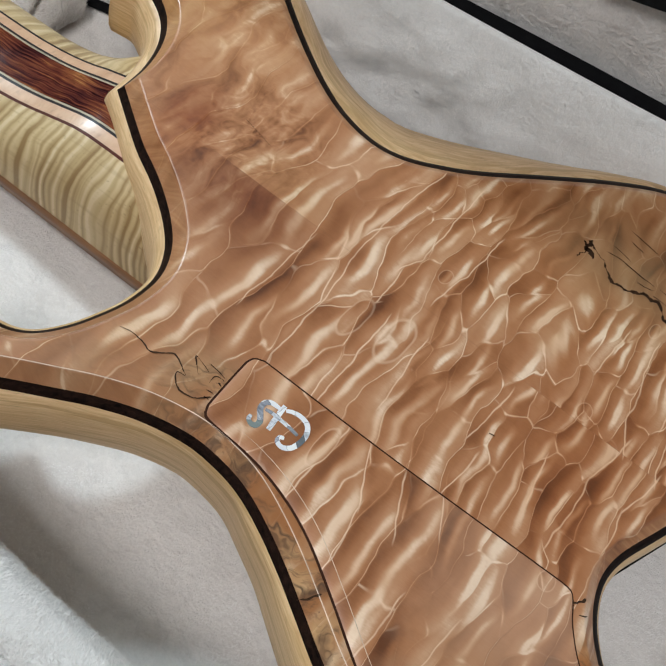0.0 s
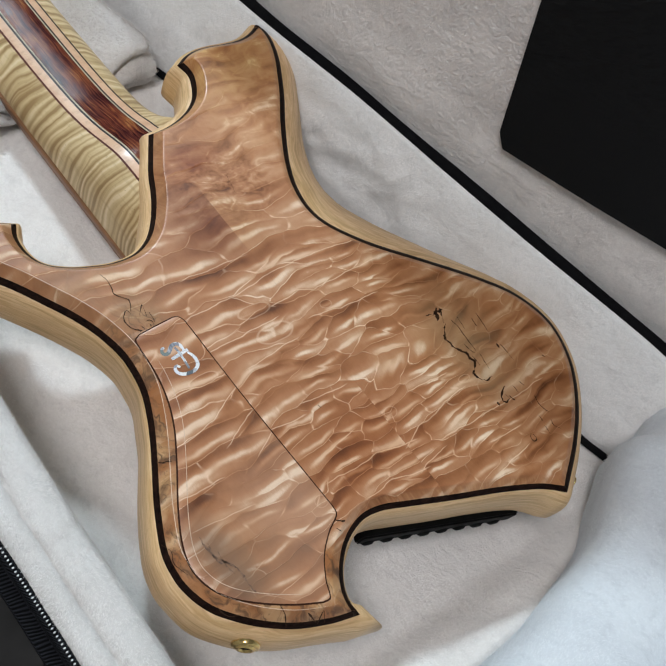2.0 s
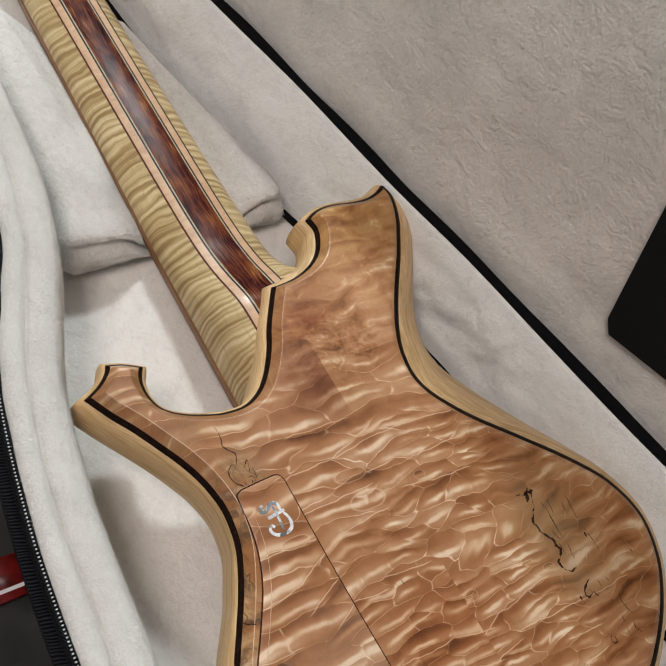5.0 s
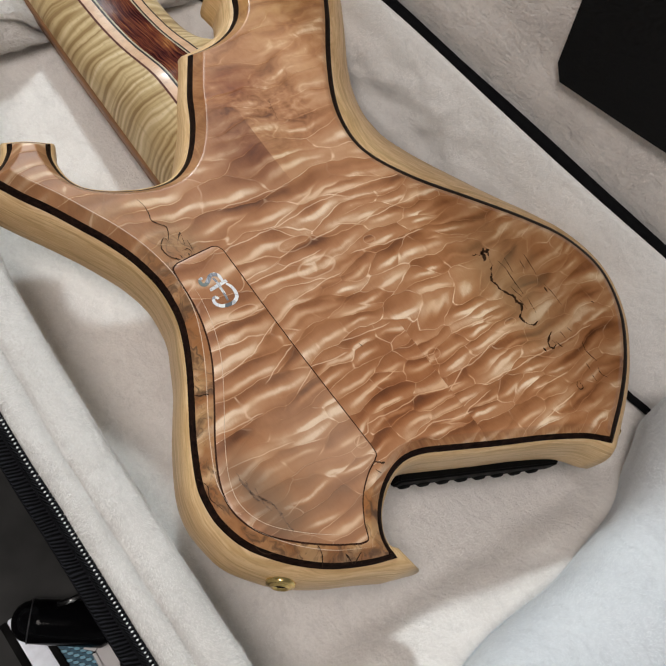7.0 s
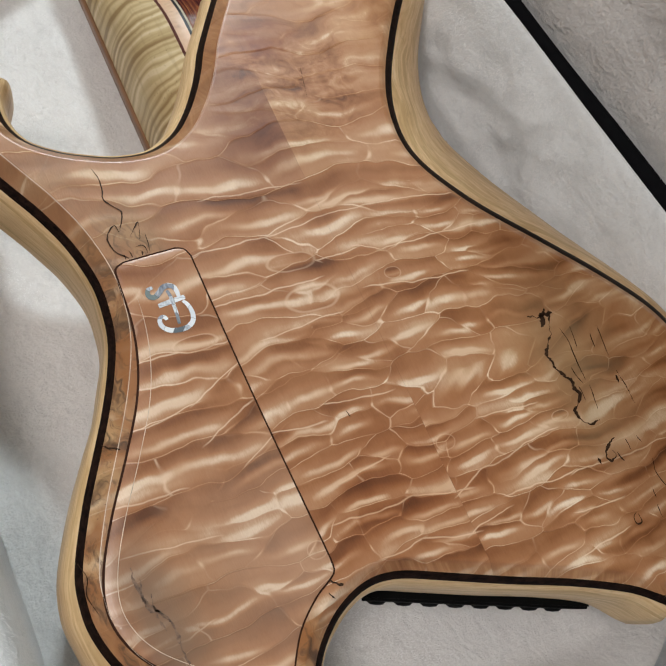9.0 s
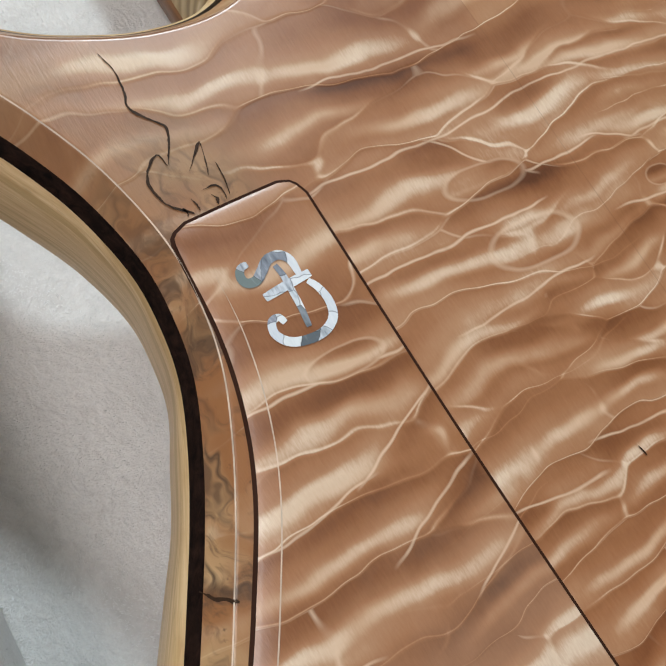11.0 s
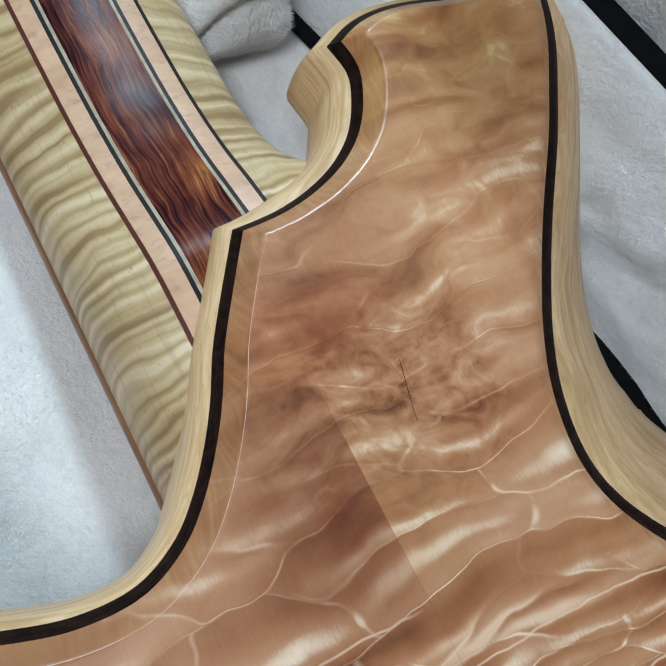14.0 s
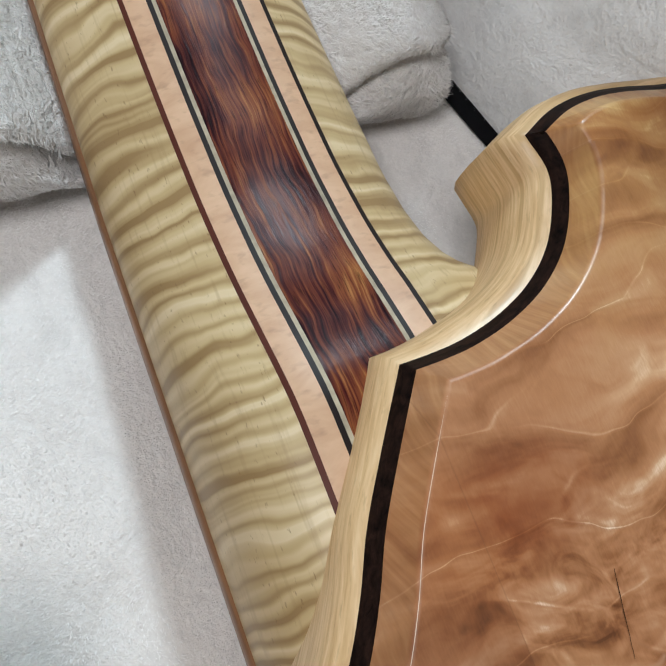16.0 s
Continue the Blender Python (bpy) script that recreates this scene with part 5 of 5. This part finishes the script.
# neck pillow across the case
prof = [(0.2340, Z_FLOOR), (0.2260, 0.0170), (0.2195, 0.0225), (0.2170, 0.0300), (0.2180, 0.0370), (0.2220, 0.0425), (0.2262, 0.0448), (0.2280, 0.0460), (0.2262, 0.0480), (0.2250, 0.0505), (0.2272, 0.0535), (0.2330, 0.0555),
        (0.2450, 0.0570), (0.27, 0.0575), (0.32, 0.058), (0.40, 0.057), (0.46, 0.056), (0.48, 0.048), (0.485, Z_FLOOR)]
rows = []
for yy, zz in prof:
    x0, x1 = np.interp(yy, left[:, 1], left[:, 0]) + 0.010, np.interp(yy, base[:, 1], base[:, 0]) - 0.014
    r = []
    for s in np.linspace(0, 1, 84):
        u1 = 2 * s - 1
        u1 = math.copysign(1 - (1 - abs(u1)) ** 1.7, u1)
        x = (x0 + x1) / 2 + (x1 - x0) / 2 * u1
        e = max(0.0, (abs(x - (x0 + x1) / 2) - (x1 - x0) / 2 + 0.013) / 0.013)
        back = 0.013 * (1 - math.sqrt(max(0.0, 1 - e * e)))
        dip = 0.0265 * math.exp(-((x - SEAM_X) / 0.0520) ** 6) * min(1.0, max(0.0, (zz - 0.026) / 0.020))
        w = noise.noise(Vector((x * 30, yy * 30, zz * 30))) * 0.0022 + noise.noise(Vector((x * 85, yy * 60, zz * 120))) * 0.0010
        fold = 0.0022 * max(0.0, noise.noise(Vector((x * 60, 3.0, 1.0)))) * (0.042 < zz < 0.050)
        r.append((x, yy + w + fold + back * (yy < 0.26), max(Z_FLOOR, zz - dip + w - back * 0.5 * (zz > 0.03))))
    rows.append(np.array(r))
REST_MESH = bridge(rows, closed=False)
part("neck_rest", REST_MESH, M_FLEECE, case, "plush covered block under the neck")

# shell and butt wall
rows = [np.array([(x, -0.30 - 0.018 * a + wrinkle(x, a, 20, 0.004), z + wrinkle(x, a, 25, 0.003)) for x in np.linspace(-0.12, 0.29, 60)]) for a, z in ((0, Z_FLOOR), (0.3, 0.04), (0.8, 0.072), (1.4, 0.086), (2.2, 0.088), (3.0, 0.080))]
part("butt_lining", bridge(rows, closed=False), M_PLUSH, case, "white plush padding at the case's end")
v = [(x, y, z) for z in (-0.035, 0.004) for x, y in ((-0.14, -0.37), (0.31, -0.37), (0.31, 0.76), (-0.10, 0.76))]
part("case_bottom", (v, [(0, 1, 2, 3), (4, 7, 6, 5), (0, 4, 5, 1), (1, 5, 6, 2), (2, 6, 7, 3), (3, 7, 4, 0)]), M_SHELL, case, "black case bottom", smooth=False)

# blanket over the butt end
blanket = thing("blanket", (0.15, -0.30, 0.09), "bluish white plush blanket draped over the case's end", "blanket")
BL = [(0.36, -0.205), (0.300, -0.222), (0.252, -0.232), (0.226, -0.224), (0.197, -0.237), (0.153, -0.2545), (0.1040, -0.2600), (0.049, -0.2570), (-0.013, -0.254), (-0.05, -0.262)]
bl = smooth_line(BL, 90)
rows = []
for d, z in [(0.014, 0.030), (0.009, 0.048), (0.006, 0.060), (0.006, 0.075), (0.010, 0.087), (0.019, 0.096), (0.033, 0.102), (0.05, 0.108), (0.08, 0.109), (0.12, 0.108), (0.18, 0.104), (0.26, 0.10), (0.36, 0.094)]:
    w = np.array([noise.noise(Vector((p[0] * 16, (p[1] - d) * 16, 5.0))) for p in bl])
    rows.append(np.column_stack([bl[:, 0] + d * 0.35, bl[:, 1] - d - w * 0.003, z + w * 0.007]))
BLANKET_MESH = bridge(rows, closed=False)
part("cloth", BLANKET_MESH, M_BLANKET, blanket)

# ---- pile of the plush: short leaning fibres ----


def pile(mesh, per_mm2, length, material, parent, label, seed, limits, outside=None, top=9.0):
    """Thin fibres scattered over a quad mesh, combed in drifting directions, within limits (x0, x1, y0, y1)."""
    rng = np.random.default_rng(seed)
    v, q = np.asarray(mesh[0], float), np.asarray(mesh[1], int)
    tri = np.vstack([q[:, [0, 1, 2]], q[:, [0, 2, 3]]])
    c = v[tri].mean(1)
    x0, x1, y0, y1 = limits
    tri = tri[(c[:, 2] < top) & (c[:, 0] > x0) & (c[:, 0] < x1) & (c[:, 1] > y0) & (c[:, 1] < y1)]
    a, b, c = v[tri[:, 0]], v[tri[:, 1]], v[tri[:, 2]]
    nrm = np.cross(b - a, c - a)
    area = np.linalg.norm(nrm, axis=1) / 2
    ok = area > 1e-10
    a, b, c, nrm, area = a[ok], b[ok], c[ok], nrm[ok], area[ok]
    nrm = nrm / (2 * area[:, None])
    nrm *= np.where((nrm * (np.array((0.05, 0.0, 0.7)) - a)).sum(1) < 0, -1.0, 1.0)[:, None]
    n = int(area.sum() * 1e6 * per_mm2)
    k = rng.choice(len(area), n, p=area / area.sum())
    u, w = rng.random((2, n))
    flip = u + w > 1
    u[flip], w[flip] = 1 - u[flip], 1 - w[flip]
    p = a[k] + (b - a)[k] * u[:, None] + (c - a)[k] * w[:, None]
    nn = nrm[k]
    if outside is not None:
        keep = ~inside(outside, p[:, :2])
        p, nn = p[keep], nn[keep]
        n = len(p)
    ang = 1.3 * np.sin(p[:, 0] * 41 + 1.7 * np.sin(p[:, 1] * 29)) + 1.2 * np.sin(p[:, 1] * 37 + p[:, 2] * 30 + 1.4 * np.sin(p[:, 0] * 23)) + 0.5 * np.sin(p[:, 0] * 130 + p[:, 1] * 90) + rng.normal(0, 0.55, n) - 1.9
    t = np.column_stack([np.cos(ang), np.sin(ang), np.zeros(n)])
    t -= nn * (t * nn).sum(1)[:, None]
    t /= np.maximum(np.linalg.norm(t, axis=1), 1e-6)[:, None]
    d = t * rng.uniform(0.6, 1.0, n)[:, None] + nn * rng.uniform(0.25, 0.85, n)[:, None]
    wide = np.cross(d, nn)
    wide /= np.maximum(np.linalg.norm(wide, axis=1), 1e-6)[:, None]
    size = length * rng.uniform(0.6, 1.3, n)[:, None]
    root = p - nn * 0.0003
    verts = np.stack([root - wide * 0.00016, root + wide * 0.00016, root + d * size], 1).reshape(-1, 3)
    return tagged(part("nap", (verts, np.arange(3 * n).reshape(-1, 3)), material, parent, label, smooth=False), kind="stuff")


pile(WALL_MESH, 2.0, 0.0020, M_NAP_WALL_SHADED, case, "short soft plush nap on the side padding", 1, (-0.2, 0.1, -0.30, 0.32))
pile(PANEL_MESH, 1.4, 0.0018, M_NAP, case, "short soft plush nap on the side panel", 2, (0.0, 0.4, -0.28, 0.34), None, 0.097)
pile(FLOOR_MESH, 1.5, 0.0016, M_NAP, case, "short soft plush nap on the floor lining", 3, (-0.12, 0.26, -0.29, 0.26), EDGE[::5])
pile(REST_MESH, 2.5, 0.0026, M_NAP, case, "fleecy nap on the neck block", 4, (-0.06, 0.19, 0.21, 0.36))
pile(LID_MESH, 0.8, 0.0016, M_NAP_LID_SHADED, case, "short soft plush nap on the lid", 5, (0.1, 0.5, -0.28, 0.36))
pile(BLANKET_MESH, 1.0, 0.0018, M_NAP_BLUE, blanket, "soft nap of the blanket", 6, (-0.05, 0.42, -0.42, -0.18))

# ---- things on the ground beside the case ----
Z_GROUND = -0.035
ax = Vector((0.0320, -0.0270, 0.0008)).normalized()
grip = thing("tool_handle", (-0.160, -0.108, Z_GROUND), "glossy black round-ended tool handle lying beside the case", "handle")
end = Vector((-0.1775, -0.0945, Z_GROUND + 0.0128))
part("grip", lathe([(0.0, 0.0), (0.0040, 0.0007), (0.0075, 0.0026), (0.0100, 0.0056), (0.0112, 0.0092), (0.0114, 0.0100), (0.0119, 0.0103), (0.0121, 0.0160), (0.0124, 0.0300), (0.0126, 0.0500), (0.0112, 0.0530), (0.0, 0.0532)], end, ax, 40), M_GLOSS, grip)
part("collar", lathe([(0.0113, 0.0096), (0.0121, 0.0099), (0.0121, 0.0104), (0.0114, 0.0107)], end, ax, 40), M_COLLAR, grip, "thin dull ring round the cap")
rod = thing("steel_rod", (-0.148, -0.103, Z_GROUND), "thin polished steel rod leaning on the black handle", "rod")
part("shaft", tube([(-0.1545, -0.1032, Z_GROUND + 0.0225), (-0.1475, -0.1050, Z_GROUND + 0.0232), (-0.1400, -0.1070, Z_GROUND + 0.0240)], 0.0019, 16), M_STEEL, rod)
part("groove", tube([(-0.1525, -0.1025, Z_GROUND + 0.0244), (-0.1425, -0.1052, Z_GROUND + 0.0254)], 0.0003, 6), M_METAL_BLACK, rod)


def slab(points, z0, z1, bevel=0.0006):
    bm = bmesh.new()
    face = bm.faces.new([bm.verts.new((*p, z0)) for p in points])
    ext = bmesh.ops.extrude_face_region(bm, geom=[face])
    bmesh.ops.translate(bm, verts=[e for e in ext["geom"] if isinstance(e, bmesh.types.BMVert)], vec=(0, 0, z1 - z0))
    bmesh.ops.recalc_face_normals(bm, faces=bm.faces)
    bmesh.ops.bevel(bm, geom=bm.edges[:], offset=bevel, segments=2, affect="EDGES")
    return bm


ruler = thing("metal_strip", (-0.175, -0.125, Z_GROUND), "flat silvery metal strip with dark edges on the floor", "metal strip")
part("blade", slab([(-0.1795, -0.0930), (-0.1685, -0.0930), (-0.1692, -0.1700), (-0.1815, -0.1700)], Z_GROUND, Z_GROUND + 0.0038), M_BRUSHED, ruler, smooth=False)
part("edge_band", slab([(-0.1840, -0.0930), (-0.1797, -0.0930), (-0.1817, -0.1700), (-0.1860, -0.1700)], Z_GROUND, Z_GROUND + 0.0046), M_METAL_BLACK, ruler, smooth=False)
part("edge_band", slab([(-0.1683, -0.0930), (-0.1645, -0.0930), (-0.1655, -0.1700), (-0.1690, -0.1700)], Z_GROUND, Z_GROUND + 0.0046), M_METAL_BLACK, ruler, smooth=False)
mat = thing("woven_mat", (-0.160, -0.132, Z_GROUND), "small mat woven from pale and dark blue strips", "mat")
for i in range(6):
    for j in range(14):
        # dark strips lie flat, pale ones bow over them in every second row
        pale = (i + j) % 2
        cx, cy = -0.1632 + 0.0021 * i, -0.1165 - 0.0030 * j
        hx, hy = (0.0013, 0.0009) if pale else (0.0011, 0.0016)
        q = [(cx - hx, cy - hy + 0.0006), (cx + hx, cy - hy - 0.0006), (cx + hx, cy + hy - 0.0006), (cx - hx, cy + hy + 0.0006)]
        part("weave", slab(q, Z_GROUND, Z_GROUND + (0.0046 if pale else 0.0038), 0.0003), M_BLUE_PALE if pale else M_BLUE_DARK, mat, smooth=False)
carton = thing("white_box", (-0.146, -0.138, Z_GROUND), "pale cardboard box partly under the case", "box")
part("carton", slab([(-0.1430, -0.1330), (-0.1395, -0.1440), (-0.1480, -0.1600), (-0.1515, -0.1450), (-0.1500, -0.1365)], Z_GROUND, Z_GROUND + 0.0070), M_CARTON, carton, smooth=False)
part("flap", slab([(-0.1498, -0.1270), (-0.1435, -0.1325), (-0.1500, -0.1360), (-0.1545, -0.1310)], Z_GROUND, Z_GROUND + 0.0085, 0.0003), M_CARTON, carton, smooth=False)
part("flap", slab([(-0.1520, -0.1362), (-0.1502, -0.1368), (-0.1516, -0.1600), (-0.1535, -0.1600)], Z_GROUND, Z_GROUND + 0.0088, 0.0003), M_CARTON, carton, smooth=False)
packet = thing("red_packet", RED_PLACE, "dark red printed packet lying on the floor", "packet")
rx, ry = RED_PLACE[0], RED_PLACE[1]
part("wrapper", slab([(rx - 0.03, ry - 0.014), (rx + 0.003, ry - 0.016), (rx + 0.004, ry + 0.012), (rx - 0.028, ry + 0.015)], Z_GROUND, Z_GROUND + 0.012, 0.002), M_RED, packet)
part("print_bar", slab([(rx - 0.02, ry - 0.010), (rx + 0.001, ry - 0.0115), (rx + 0.001, ry - 0.009), (rx - 0.02, ry - 0.0075)], Z_GROUND + 0.0118, Z_GROUND + 0.0123, 0.0001), M_TOOTH, packet, "plain pale print", smooth=False)

# ---- room ----
v = [(-3, -3, -0.035), (3, -3, -0.035), (3, 3, -0.035), (-3, 3, -0.035)]
tagged(part("floor", (v, [(0, 1, 2, 3)]), M_GROUND, smooth=False), "dark grey floor under the case", "floor", kind="structure")
# unseen walls and ceiling, added to bounce fill light onto the case
v = [(x, y, z) for z in (-0.05, 2.1) for x, y in ((-2.4, -2.4), (2.4, -2.4), (2.4, 2.4), (-2.4, 2.4))]
for name, q in (("wall_south", (0, 1, 5, 4)), ("wall_east", (1, 2, 6, 5)), ("wall_north", (2, 3, 7, 6)), ("wall_west", (3, 0, 4, 7)), ("ceiling", (4, 5, 6, 7))):
    c = [v[i] for i in q]
    mid = Vector((0, 0, 1))
    outw = (sum((Vector(p) for p in c), Vector()) / 4 - mid).normalized() * 0.1
    cc = c + [tuple(Vector(p) + outw) for p in c]
    tagged(part(name, (cc, [(0, 1, 2, 3), (7, 6, 5, 4), (0, 4, 5, 1), (1, 5, 6, 2), (2, 6, 7, 3), (3, 7, 4, 0)]), M_ROOM, smooth=False), "unseen plain off-white painted " + ("ceiling" if name == "ceiling" else "wall"), name.split("_")[0], kind="structure")
